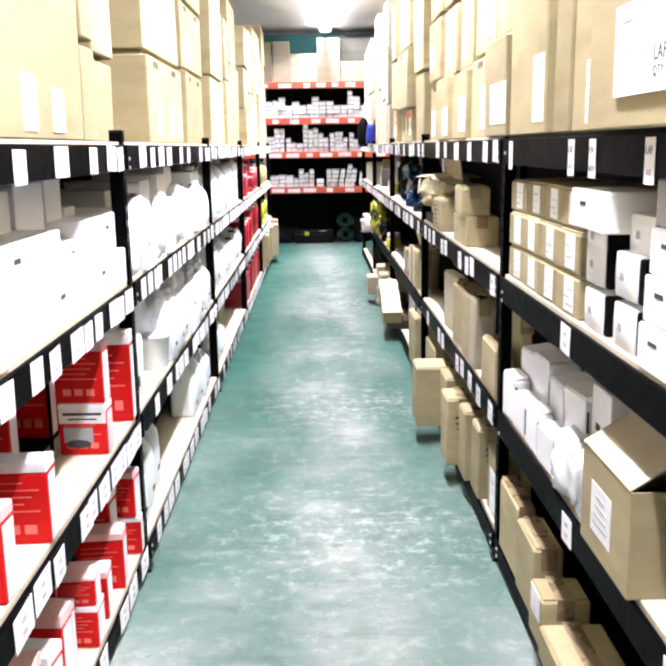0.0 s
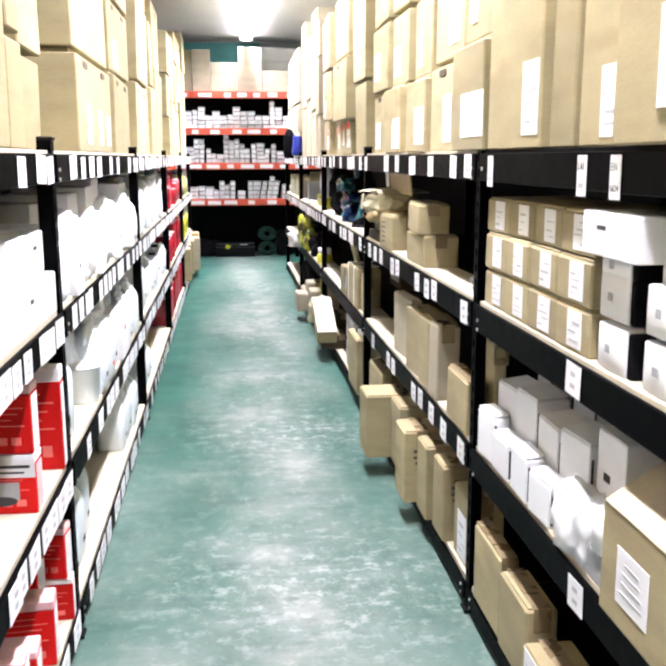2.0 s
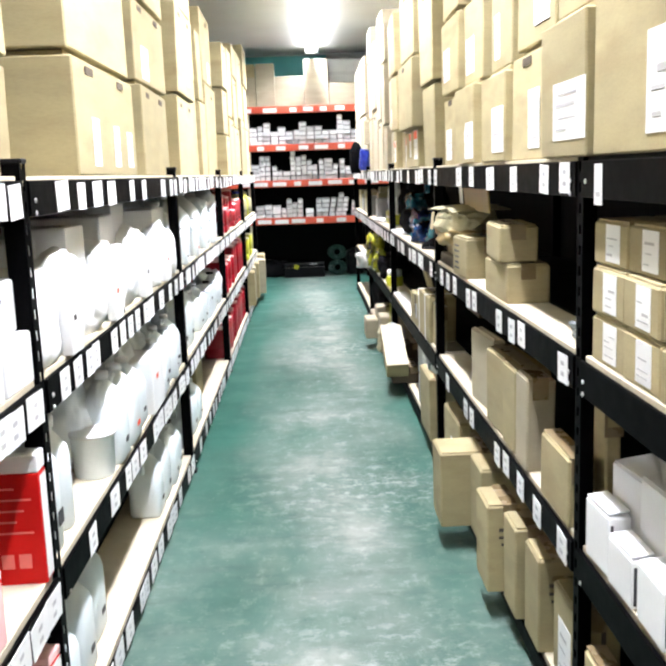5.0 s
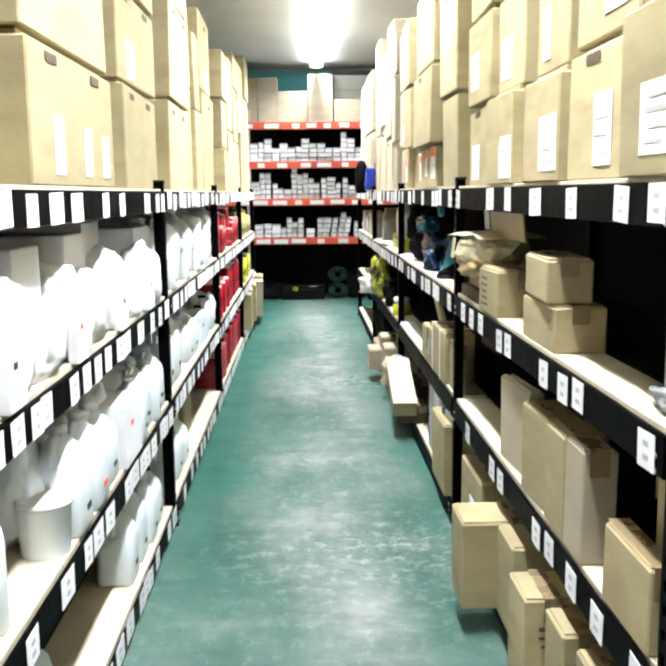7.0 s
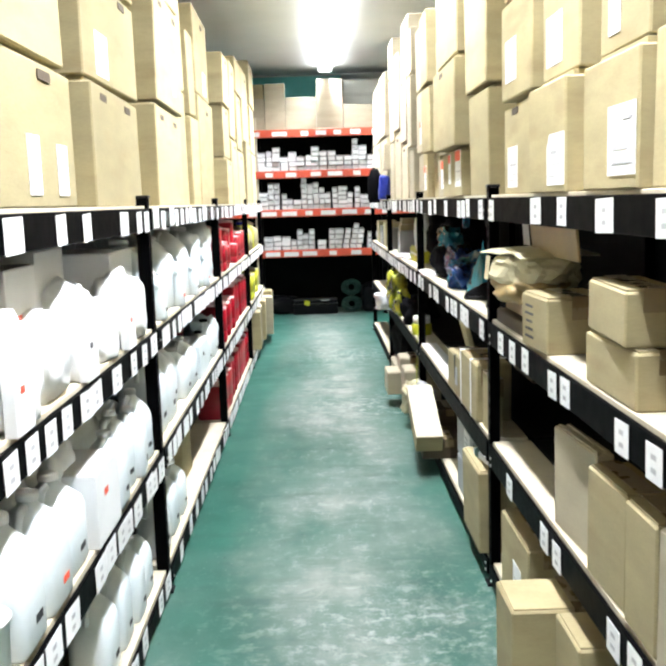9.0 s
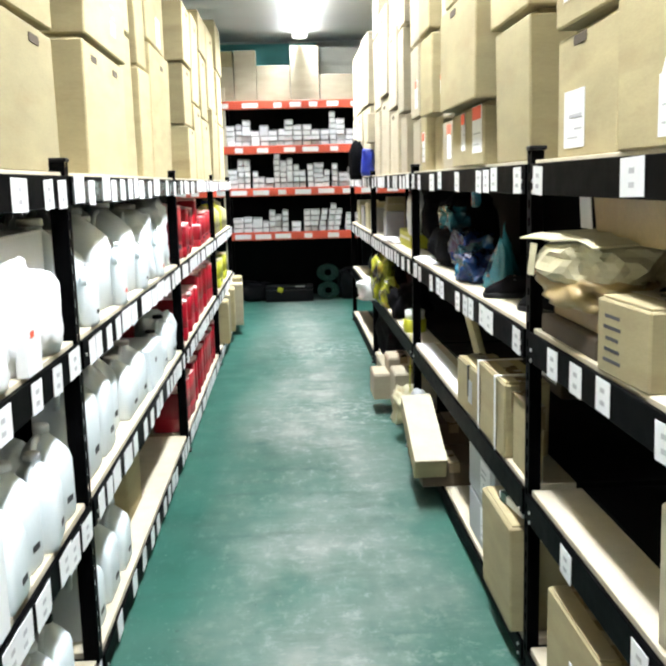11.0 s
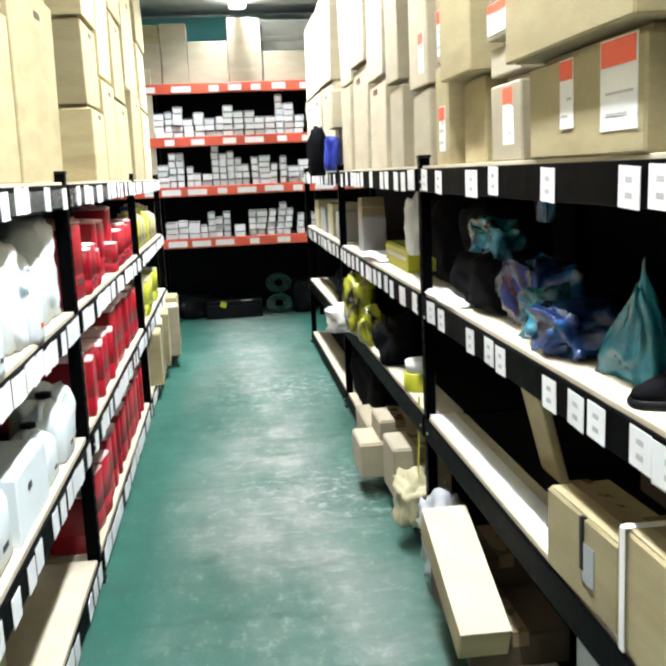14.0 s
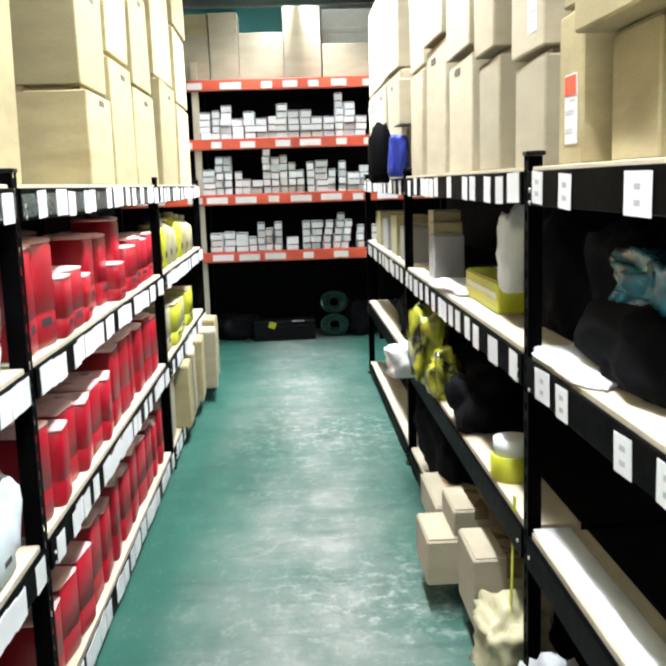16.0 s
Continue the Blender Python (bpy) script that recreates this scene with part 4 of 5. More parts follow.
for y, z, w, h, b, k in ((1.37, L1, 0.14, 0.14, 0.005, 0), (1.37, L1 + 0.142, 0.13, 0.17, 0.012, 1), (1.10, L1, 0.15, 0.20, 0.012, 1), (1.22, L1, 0.13, 0.30, 0.07, 0), (0.90, L1, 0.13, 0.16, 0.02, 1), (0.74, L1, 0.12, 0.13, 0.01, 0), (0.74, L1 + 0.132, 0.11, 0.09, 0.015, 1), (0.60, L1, 0.14, 0.19, 0.06, 0), (0.47, L1, 0.13, 0.25, 0.03, 1), (0.33, L1, 0.14, 0.22, 0.02, 0), (0.20, L1, 0.13, 0.26, 0.03, 1), (0.05, L1, 0.14, 0.24, 0.02, 0), (-0.15, L1, 0.14, 0.22, 0.03, 1), (0.98, L1, 0.14, 0.28, 0.2, 0), (0.66, L1, 0.14, 0.28, 0.22, 0), (-0.35, L1, 0.15, 0.25, 0.02, 0)):
    red_box(L, y, z, w, h, b, 0.09, rnd.uniform(-6, 6), k)
single("shelf_divider", bm_box(0.012, 0.004, L3 - 0.11 - L2, (0, 0, 0)), M["black"], pose(-FACE - 0.178, 0.99, L2), "thin black upright strip between cartons", "divider")

# ---- left rack, second bay: white packs above, jugs below ----
for y0, y1, h, b in ((1.50, 1.74, 0.24, 0.05), (1.76, 1.98, 0.30, 0.14), (2.00, 2.24, 0.325, 0.06), (2.26, 2.52, 0.25, 0.10), (2.54, 2.80, 0.335, 0.08), (2.82, 3.14, 0.365, 0.10), (3.16, 3.50, 0.37, 0.20), (3.52, 3.94, 0.32, 0.06)):
    pack(L, y0, y1, L3, h, b, 0.3, "white_box", mark="red_ink" if h > 0.3 and b < 0.12 else "", rz=rnd.uniform(-3, 3))
for k, y in enumerate((1.60, 1.86, 2.15, 2.42, 2.72, 3.0, 3.28, 3.56, 3.80)):
    heap("wrapped_pack", L, y, L3, (0.13, 0.28, (0.22, 0.27, 0.19, 0.25)[k % 4]), "white_box", "soft white wrapped pack, creased at its top", "pack", 0.0, 200 + k, 0.2, rnd.uniform(-6, 6))
for k, y in enumerate((1.72, 2.3, 2.9, 3.45)):
    pack(L, y, y + 0.12, L3, 0.15, -0.012, 0.03, "white_box", mark="red_ink" if k % 2 else "ink")
bottle(L, 1.58, L2, 0.34, 0.065, 0.02, mark="ink")
bottle(L, 1.74, L2, 0.32, 0.06, 0.03)
jug(L, 1.88, L2, 0.31, 0.15, 0.16)
tub(L, 2.19, L2, 0.15, 0.072, 0.002)
jug(L, 2.36, L2, 0.31, 0.18, 0.0)
jug(L, 2.58, L2, 0.29, 0.19, 0.0, mark="red_ink")
jug(L, 2.80, L2, 0.27, 0.19, 0.015)
pack(L, 2.92, 3.20, L2, 0.22, -0.005, 0.19, "white_box", mark="red_ink")
for k in range(4):
    jug(L, 3.32 + 0.175 * k, L2, 0.25 + 0.03 * (k % 2), 0.16, 0.0 + 0.02 * (k % 2), rz=rnd.uniform(-8, 8))
heap("plastic_film", L, 2.9, L2, (0.2, 0.9, 0.40), "pale_blue_plastic", "crumpled pale blue plastic film round stored jugs", "plastic film", 0.40, 3)
for k in range(9):
    jug(L, 2.06 + 0.215 * k, L2, (0.35, 0.33, 0.36, 0.31)[k % 4], 0.19, 0.20 + 0.02 * (k % 2), mark="", rz=rnd.uniform(-8, 8))
for k, (y, w, h) in enumerate(((2.30, 0.24, 0.30), (2.66, 0.30, 0.27), (3.02, 0.34, 0.31), (3.42, 0.34, 0.27), (3.76, 0.30, 0.24))):
    heap("wrapped_parcel", L, y, L2, (0.17, w, h), "white_plastic", "white parcel wrapped in creased translucent film", "parcel", 0.10, 230 + k, 0.28)
for k, (y, h) in enumerate(((6.34, 0.37), (5.75, 0.33))):
    heap("wrapped_parcel", L, y, L3, (0.24, 0.30, h), "white_plastic", "white parcel wrapped in creased translucent film", "parcel", 0.03, 240 + k, 0.25)
heap("wrapped_parcel", L, 6.32, L2, (0.20, 0.28, 0.26), "white_plastic", "white parcel wrapped in creased translucent film", "parcel", 0.03, 243, 0.25)
jug(L, 1.62, L1, 0.30, 0.17, 0.03)
jug(L, 1.84, L1, 0.34, 0.17, 0.04)
jug(L, 2.08, L1, 0.35, 0.17, 0.06)
jug(L, 3.16, L1, 0.30, 0.17, 0.03)
jug(L, 3.37, L1, 0.31, 0.16, 0.03)
jug(L, 3.57, L1, 0.28, 0.15, 0.02, mark="ink")
jug(L, 3.76, L1, 0.26, 0.15, 0.03, cap="black_plastic")
tub(L, 2.72, L1, 0.22, 0.10, 0.24)

# ---- left rack, third bay: jugs ----
for k in range(9):
    jug(L, 4.15 + 0.262 * k, L3, (0.35, 0.30, 0.37, 0.33, 0.38, 0.31, 0.36)[k % 7], 0.25, 0.045 + 0.025 * (k % 2), 0.22, rz=rnd.uniform(-6, 6), mark="")
for k in range(4):
    jug(L, 4.28 + 0.524 * k, L3, 0.20 + 0.03 * (k % 2), 0.13, 0.0, 0.05, mark=("ink", "red_ink")[k % 2])
for k in range(7):
    jug(L, 4.2 + 0.33 * k, L3, 0.38, 0.25, 0.31, 0.2, mark="")
heap("plastic_film", L, 6.15, L3, (0.24, 0.5, 0.40), "pale_blue_plastic", "crumpled pale plastic film over white jugs", "plastic film", 0.2, 5)
jug(L, 4.26, L2, 0.36, 0.22, 0.03)
jug(L, 4.52, L2, 0.35, 0.20, 0.03)
jug(L, 4.76, L2, 0.33, 0.20, 0.06)
jug(L, 5.03, L2, 0.25, 0.22, 0.03)
jug(L, 5.28, L2, 0.27, 0.22, 0.03)
pack(L, 5.42, 5.82, L2, 0.19, 0.02, 0.2, "white_plastic", mark="ink")
jug(L, 5.98, L2, 0.20, 0.18, 0.03, cap="black_plastic")
jug(L, 6.24, L2, 0.24, 0.20, 0.02, cap="black_plastic")
heap("plastic_film", L, 5.25, L2, (0.2, 0.6, 0.30), "pale_blue_plastic", "crumpled pale blue plastic film behind jugs", "plastic film", 0.3, 8)
heap("bin_bag", L, 5.95, L2, (0.2, 0.3, 0.28), "black_plastic", "crumpled black plastic bag", "bag", 0.28, 9)
jug(L, 4.18, L1, 0.27, 0.19, 0.03)
jug(L, 4.44, L1, 0.29, 0.19, 0.03)
jug(L, 4.70, L1, 0.26, 0.17, 0.03)
carton(L, 5.10, 5.44, L1, 0.30, 0.10, 0.14, label="brown carton standing on end on the bottom shelf")

# ---- left rack, fourth bay: red canisters ----
def reds(z, rows):
    for y, h, w, b in rows:
        w = min(w * 1.2, 0.19)
        h = h if z > 1 else max(h, 0.25)
        canister(L, y, z, h, w, b, rz=rnd.uniform(-8, 8), mark=z > 1)
        if h < 0.34:
            canister(L, y + 0.03, z, h * rnd.uniform(0.8, 1.15), w, b + w + 0.03, mark=False)


reds(L3, ((6.66, 0.32, 0.15, 0.03), (6.83, 0.33, 0.15, 0.03), (7.02, 0.20, 0.12, 0.01), (7.18, 0.21, 0.15, 0.02), (7.36, 0.17, 0.14, 0.02), (7.60, 0.30, 0.24, 0.06), (7.83, 0.29, 0.17, 0.06), (7.96, 0.16, 0.13, 0.01), (8.10, 0.35, 0.15, 0.05), (8.30, 0.21, 0.13, 0.02), (8.48, 0.24, 0.15, 0.03), (8.68, 0.22, 0.15, 0.03), (8.88, 0.24, 0.15, 0.03)))
reds(L2, ((6.64, 0.30, 0.15, 0.03), (6.84, 0.17, 0.11, 0.01), (7.0, 0.27, 0.16, 0.04), (7.2, 0.20, 0.15, 0.02), (7.38, 0.26, 0.16, 0.03), (7.58, 0.22, 0.15, 0.02), (7.78, 0.33, 0.15, 0.03), (7.98, 0.34, 0.15, 0.03), (8.2, 0.33, 0.15, 0.04), (8.4, 0.32, 0.15, 0.03), (8.62, 0.34, 0.15, 0.03), (8.84, 0.3, 0.15, 0.03)))
reds(L1, ((6.64, 0.24, 0.15, 0.03), (6.83, 0.27, 0.14, 0.03), (7.01, 0.28, 0.14, 0.02), (7.22, 0.32, 0.15, 0.03), (7.42, 0.29, 0.15, 0.03), (7.62, 0.33, 0.15, 0.03), (7.83, 0.30, 0.15, 0.03), (8.03, 0.33, 0.15, 0.03), (8.24, 0.31, 0.15, 0.03), (8.45, 0.33, 0.15, 0.03), (8.66, 0.29, 0.15, 0.03), (8.88, 0.32, 0.15, 0.03)))

# ---- left rack, last bay: yellow and cream goods, cartons below ----
for k, (y, h, mat) in enumerate(((9.22, 0.26, "yellow"), (9.42, 0.30, "yellow"), (9.64, 0.31, "cream_plastic"), (9.9, 0.27, "cream_plastic"), (10.2, 0.30, "yellow"), (10.5, 0.28, "cream_plastic"), (10.85, 0.26, "cream_plastic"))):
    bottle(L, y, L3, h, 0.085, 0.02, mat, "vivid_blue" if k == 1 else "cream_plastic", label="yellow or cream plastic bottle with cap", mark="ink")
canister(L, 9.40, L2, 0.28, 0.2, 0.03, mat="cream_plastic", cap="cream_plastic", label="cream plastic canister with lid", group="cream canisters")
canister(L, 9.72, L2, 0.26, 0.30, 0.01, mat="yellow", cap="cream_plastic", label="yellow plastic canister with pale lid", group="cream canisters")
canister(L, 10.1, L2, 0.24, 0.2, 0.03, mat="cream_plastic", cap="cream_plastic", label="cream plastic canister with lid", group="cream canisters")
canister(L, 10.5, L2, 0.26, 0.3, 0.02, mat="yellow", cap="cream_plastic", label="yellow plastic canister with pale lid", group="cream canisters")
for k, (y0, y1, h, b) in enumerate(((9.14, 9.44, 0.36, 0.02), (9.52, 9.80, 0.38, -0.05), (9.86, 10.16, 0.40, -0.04), (10.2, 10.5, 0.42, -0.06), (10.6, 10.85, 0.42, -0.12), (10.9, 11.2, 0.46, -0.10))):
    carton(L, y0, y1, L1, h, b, 0.38, mat="carton" if k % 2 else "pale_carton", label="upright brown carton jutting from the bottom shelf", tilt=rnd.uniform(-4, 4))

# ---- right rack, first bay ----
R0 = 1.43
for row, (z, h) in enumerate(((L3, 0.112), (L3 + 0.114, 0.112), (L3 + 0.228, 0.105))):
    for k in range(4):
        y1 = R0 - 0.215 * k - (0.0 if row < 2 else -0.01)
        carton(R, y1 - 0.21, y1, z, h, 0.012 + 0.012 * (row == 2) + rnd.uniform(0, 0.008), 0.26, lab=50 + row * 4 + k, lab_size=(0.085, 0.088), lab_at=(0.35, 0.1), tape=False, label="small brown carton with a white square label", group="small labelled cartons", tilt=rnd.uniform(-1.5, 1.5))
pack(R, 0.30, 0.57, L3 + 0.247, 0.093, -0.012, 0.14, "white_box", mark="ink", label="flat white carton lying on a stack")
for y0, y1, zs in ((0.385, 0.53, (0.0, 0.112, 0.205)), (0.165, 0.305, (0.0, 0.112, 0.205))):
    for z in zs:
        if z < 0.15 or y0 > 0.3:
            bundle(R, y0, y1, L3 + z, 0.10 if z < 0.2 else 0.04, 0.02, 0.28)
bundle(R, 0.16, 0.31, L3 + 0.206, 0.09, 0.05, 0.26)
for k in range(4):
    pack(R, -0.13, 0.09, L3 + 0.095 * k, 0.093, 0.0 + 0.008 * k, 0.28, "grey_wrap" if k > 2 else "white_box", mark="ink")
for k in range(4):
    bundle(R, -0.40, -0.18, L3 + 0.09 * k, 0.088, 0.01, 0.28)
for k, (y0, y1, h, b) in enumerate(((-0.8, -0.45, 0.25, 0.02),)):
    carton(R, y0, y1, L3, h, b, 0.3)
# white file boxes leaning on the shelf below
def file_box(y, z, w, h, back, deep, mat="white_box", rz=0.0):
    o = pack(R, y - w, y, z, h, back, deep, mat, rz=rz, label="upright white file box with a black gap-shade strip", name="file_box", group="white file boxes")
    # thin black strip stands for the shadow in the gap between boxes
    part("dark_seam", bm_box(0.006, 0.003, h * 0.78, (-deep / 2 + 0.008, -w / 2 - 0.001, h * 0.08)), M["ink"], o, "black strip painted as shade in the gap")
    part("slanted_top", bm_box(deep * 0.94, w * 0.94, 0.004, (0, 0, 0), 0.001), M[mat], o).matrix_basis = pose(0, 0, h + 0.006, 0, -6, 0)


for k, (y, h) in enumerate(((1.41, 0.145), (1.25, 0.11), (1.07, 0.125), (0.90, 0.11))):
    file_box(y, L2, 0.145, h, 0.005, 0.055, rz=3 - 2 * (k % 3))
for k, (y, h) in enumerate(((1.40, 0.235), (1.22, 0.255), (1.03, 0.225), (0.84, 0.245))):
    file_box(y, L2, 0.165, h, 0.068, 0.10, rz=5 - 3 * (k % 3))
for k in range(5):
    file_box(1.40 - 0.16 * k, L2, 0.135, 0.31 - 0.02 * (k % 2), 0.19, 0.16, "grey_wrap" if k % 2 else "white_box", rz=-4 + 3 * (k % 3))
pack(R, 0.50, 0.66, L2, 0.30, 0.09, 0.24, "white_box", label="tall white carton with grey side", mark="ink")
pack(R, 0.42, 0.62, L2, 0.10, 0.015, 0.2, "white_box", label="low white carton on shelf")
heap("paper_wrapping", R, 0.62, L2, (0.12, 0.22, 0.17), "white_box", "crumpled white paper wrapping over the shelf edge", "paper", -0.01, 12, 0.35)
reel = thing("paper_roll", at(R, 0.445, L2 + 0.075, 0.0, 0.15), "short white paper roll on a grey carton", "paper roll")
part("roll", bm_lathe([(0.06, 0), (0.075, 0.004), (0.075, 0.085), (0.068, 0.09), (0.04, 0.089)], 22), M["white_box"], reel)
pack(R, 0.37, 0.52, L2, 0.072, 0.01, 0.2, "grey_wrap", label="flat grey carton under roll")


def open_carton(side, y0, y1, z, h, back, deep, label):
    """A carton standing open: four walls, a floor and lifted flaps."""
    w = y1 - y0
    o = thing("open_carton", at(side, (y0 + y1) / 2, z, back, deep), label, "carton")
    t = 0.005
    part("base", bm_box(deep, w, t), M["carton"], o)
    for e in (-1, 1):
        part("side_wall", bm_box(t, w, h - t, (e * (deep - t) / 2, 0, t)), M["carton"], o)
        part("end_wall", bm_box(deep - 2 * t, t, h - t, (0, e * (w - t) / 2, t)), M["carton"], o)
    part("flap", bm_box(0.20, w * 0.98, 0.004, (0.10, 0, 0)), M["pale_carton"], o, "long pale flap raised").matrix_basis = pose(-deep / 2, 0, h + 0.001, 0, -32, 0)
    part("flap", bm_box(deep * 0.45, w * 0.98, 0.004, (0.0, 0, 0)), M["pale_carton"], o).matrix_basis = pose(deep * 0.27, 0, h + 0.001)
    s = part("label", bm_box(0.0016, w * 0.42, h * 0.5, (-deep / 2 - 0.001, 0.02, h * 0.22)), M["paper"], o, "white printed label")
    for k in range(4):
        part("printed_line", bm_box(0.0008, w * (0.3 - 0.04 * k), h * 0.025, (-deep / 2 - 0.0024, 0.02, h * (0.32 + 0.09 * k))), M["faint_ink"], s)
    return o


open_carton(R, 0.02, 0.355, L2, 0.235, -0.02, 0.34, "open brown carton with one long flap raised")
carton(R, -0.75, -0.2, L2, 0.3, 0.03, 0.4)
for k, (y0, y1, h, b, dp) in enumerate(((1.10, 1.385, 0.262, -0.005, 0.06), (0.83, 1.08, 0.238, -0.012, 0.09), (0.66, 0.81, 0.16, -0.03, 0.14), (0.30, 0.645, 0.10, -0.04, 0.18), (-0.4, -0.02, 0.28, -0.03, 0.2), (-0.9, -0.45, 0.3, 0.0, 0.3))):
    carton(R, y0, y1, L1, h, b, dp, label="brown carton standing on the bottom shelf", lab=80 + k if k == 2 else 0, lab_size=(0.1, 0.08), lab_at=(0.4, 0.5))

# ---- right rack, second bay ----
carton(R, 2.34, 2.70, L3, 0.135, 0.012, 0.15, label="small brown carton with clear tape band")
carton(R, 2.36, 2.70, L3 + 0.137, 0.128, 0.005, 0.13, tilt=-4, label="brown carton stacked askew on another")
c = carton(R, 3.08, 3.34, L3, 0.172, 0.0, 0.2, tilt=3, lab=0, label="small brown carton with black stencilled lines", tape=True)
for k in range(5):
    part("printed_line", bm_box(0.001, 0.09 - 0.012 * (k % 3), 0.008, (-0.1006, 0.05, 0.03 + 0.024 * k)), M["ink"], c)
for k, (y0, y1, z, h, b, mat) in enumerate(((3.42, 3.88, L3, 0.05, 0.02, "dark_carton"), (3.40, 3.86, L3 + 0.052, 0.05, 0.05, "brown_wrap"))):
    pack(R, y0, y1, z, h, b, 0.26, mat, label="flat dark brown wrapped carton", group="")
heap("crumpled_wrapping", R, 3.64, L3 + 0.102, (0.22, 0.48, 0.085), "brown_wrap", "crumpled brown wrapping paper between flat cartons", "wrapping paper", -0.02, 45, 0.35)
parcel = thing("paper_parcel", at(R, 3.66, L3 + 0.15, -0.03, 0.27, 5), "cream paper parcel with overhanging top sheet and loose tape", "parcel")
bm = bm_crumple(0.26, 0.48, 0.135, 46, 0.16)
part("body", bm, M["cream_wrap"], parcel)
bm = bm_box(0.27, 0.49, 0.004, (0.01, 0, 0.128))
bmesh.ops.subdivide_edges(bm, edges=bm.edges[:], cuts=5, use_grid_fill=True)
for v in bm.verts:
    v.co.z -= 0.028 * max(0.0, -v.co.x / 0.155) ** 3 * (0.6 + 0.5 * math.sin(9 * v.co.y)) + 0.02 * max(0.0, -v.co.y / 0.265) ** 4 - 0.004 * math.sin(21 * v.co.y + 8 * v.co.x)
part("top_sheet", bm, M["cream_wrap"], parcel, "cream paper top sheet")
t = part("tape", bm_box(0.0016, 0.05, 0.085, (0, 0, 0)), M["cream_wrap"], parcel, "torn cream tape end")
t.matrix_basis = pose(-0.134, 0.13, 0.02, 0, 6, 0)
board = thing("cardboard_flap", pose(FACE + 0.12, 3.42, 1.352, 0, -6, 0), "amber brown cardboard flap hanging under the top shelf", "cardboard flap")
part("body", bm_box(0.008, 0.58, 0.18, (0, 0, 0), 0.002), M["brown_wrap"], board)
for k, y in enumerate((1.62, 1.78)):
    o = thing("clear_bottle", at(R, y, L3, 0.10, 0.12), "empty clear plastic bottle standing in shadow", "bottle", "clear bottles")
    part("body", bm_lathe([(0.05, 0), (0.055, 0.01), (0.055, 0.16), (0.05, 0.22), (0.022, 0.27), (0.018, 0.29)], 18), M["clear"], o)
    part("cap", bm_lathe([(0.02, 0), (0.02, 0.02), (0.015, 0.022)], 12, (0, 0, 0.29)), M["black_plastic"], o)
heap("plastic_film", R, 1.62, L3, (0.12, 0.2, 0.05), "clear", "crumpled clear plastic film on the shelf", "plastic film", 0.03, 21, 0.4)
for k, (y0, y1, h, b, dp, tl) in enumerate(((2.69, 3.01, 0.30, 0.025, 0.05, 4), (2.40, 2.66, 0.285, 0.01, 0.11, 2), (2.19, 2.375, 0.29, 0.006, 0.12, 0), (2.02, 2.17, 0.30, 0.002, 0.09, 0), (1.56, 1.84, 0.19, 0.0, 0.07, 0), (1.54, 1.80, 0.32, 0.10, 0.04, -3))):
    carton(R, y0, y1, L2, h, b, dp, tilt=tl, mat="carton" if k % 3 else "pale_carton", tape=k > 0, label="flat brown carton standing on edge", group="upright flat cartons")
stencil(carton(R, 2.83, 3.05, L1, 0.315, -0.15, 0.40, lab=0, label="brown carton with black stencil jutting into the aisle"), 0.40, 0.22, 0.315)
carton(R, 2.60, 2.82, L1, 0.315, -0.03, 0.30, label="brown carton beside a jutting one")
carton(R, 3.30, 3.72, L1, 0.30, 0.0, 0.16, label="brown carton standing on edge", lab=97)
for k, (y0, y1, h, b) in enumerate(((2.23, 2.43, 0.315, -0.08), (2.03, 2.20, 0.31, -0.03), (1.82, 1.99, 0.30, -0.01), (1.56, 1.76, 0.27, 0.02))):
    c = carton(R, y0, y1, L1, h, b, 0.13 if k else 0.16, label="upright brown carton jutting from the bottom shelf", group="upright flat cartons", lab=99 if k == 3 else 0)
    stencil(c, 0.13 if k else 0.16, y1 - y0, h, 1 + k % 2)

# ---- right rack, third bay ----
heap("dark_sack", R, 5.98, L3, (0.26, 0.46, 0.20), "dark_cloth", "black cloth sack under a film-wrapped bundle", "sack", 0.05, 39, 0.3)
heap("dark_sack", R, 6.30, L3, (0.3, 0.26, 0.36), "dark_cloth", "black cloth bundle in shadow", "bundle", 0.16, 139, 0.3)
heap("plastic_parcel", R, 5.92, L3 + 0.175, (0.12, 0.26, 0.11), "film_pale", "pale turquoise film knotted round a bundle", "bundle", 0.08, 33, 0.55)
heap("plastic_parcel", R, 5.56, L3, (0.15, 0.32, 0.205), "film", "dark blue bundle wrapped in crumpled film", "bundle", 0.09, 31, 0.55)
heap("plastic_parcel", R, 5.34, L3, (0.13, 0.18, 0.14), "film_pale", "turquoise plastic bag on the shelf edge", "bag", 0.04, 34, 0.6)
heap("plastic_parcel", R, 5.16, L3, (0.15, 0.26, 0.115), "film", "blue and white plastic bag on the shelf edge", "bag", 0.03, 35, 0.55)
bm = bm_crumple(0.13, 0.22, 0.22, 36, 0.45)
for v in bm.verts:                        # gathered up to a point
    k = 1 - 0.85 * (v.co.z / 0.22) ** 1.3 if v.co.z > 0 else 1.0
    v.co.x *= max(k, 0.1)
    v.co.y *= max(k, 0.1)
for f in bm.faces:
    f.smooth = True
single("plastic_bag", bm, M["cyan_plastic"], at(R, 4.87, L3, 0.08, 0.13), "thin teal plastic bag pulled up to a point", "bag")


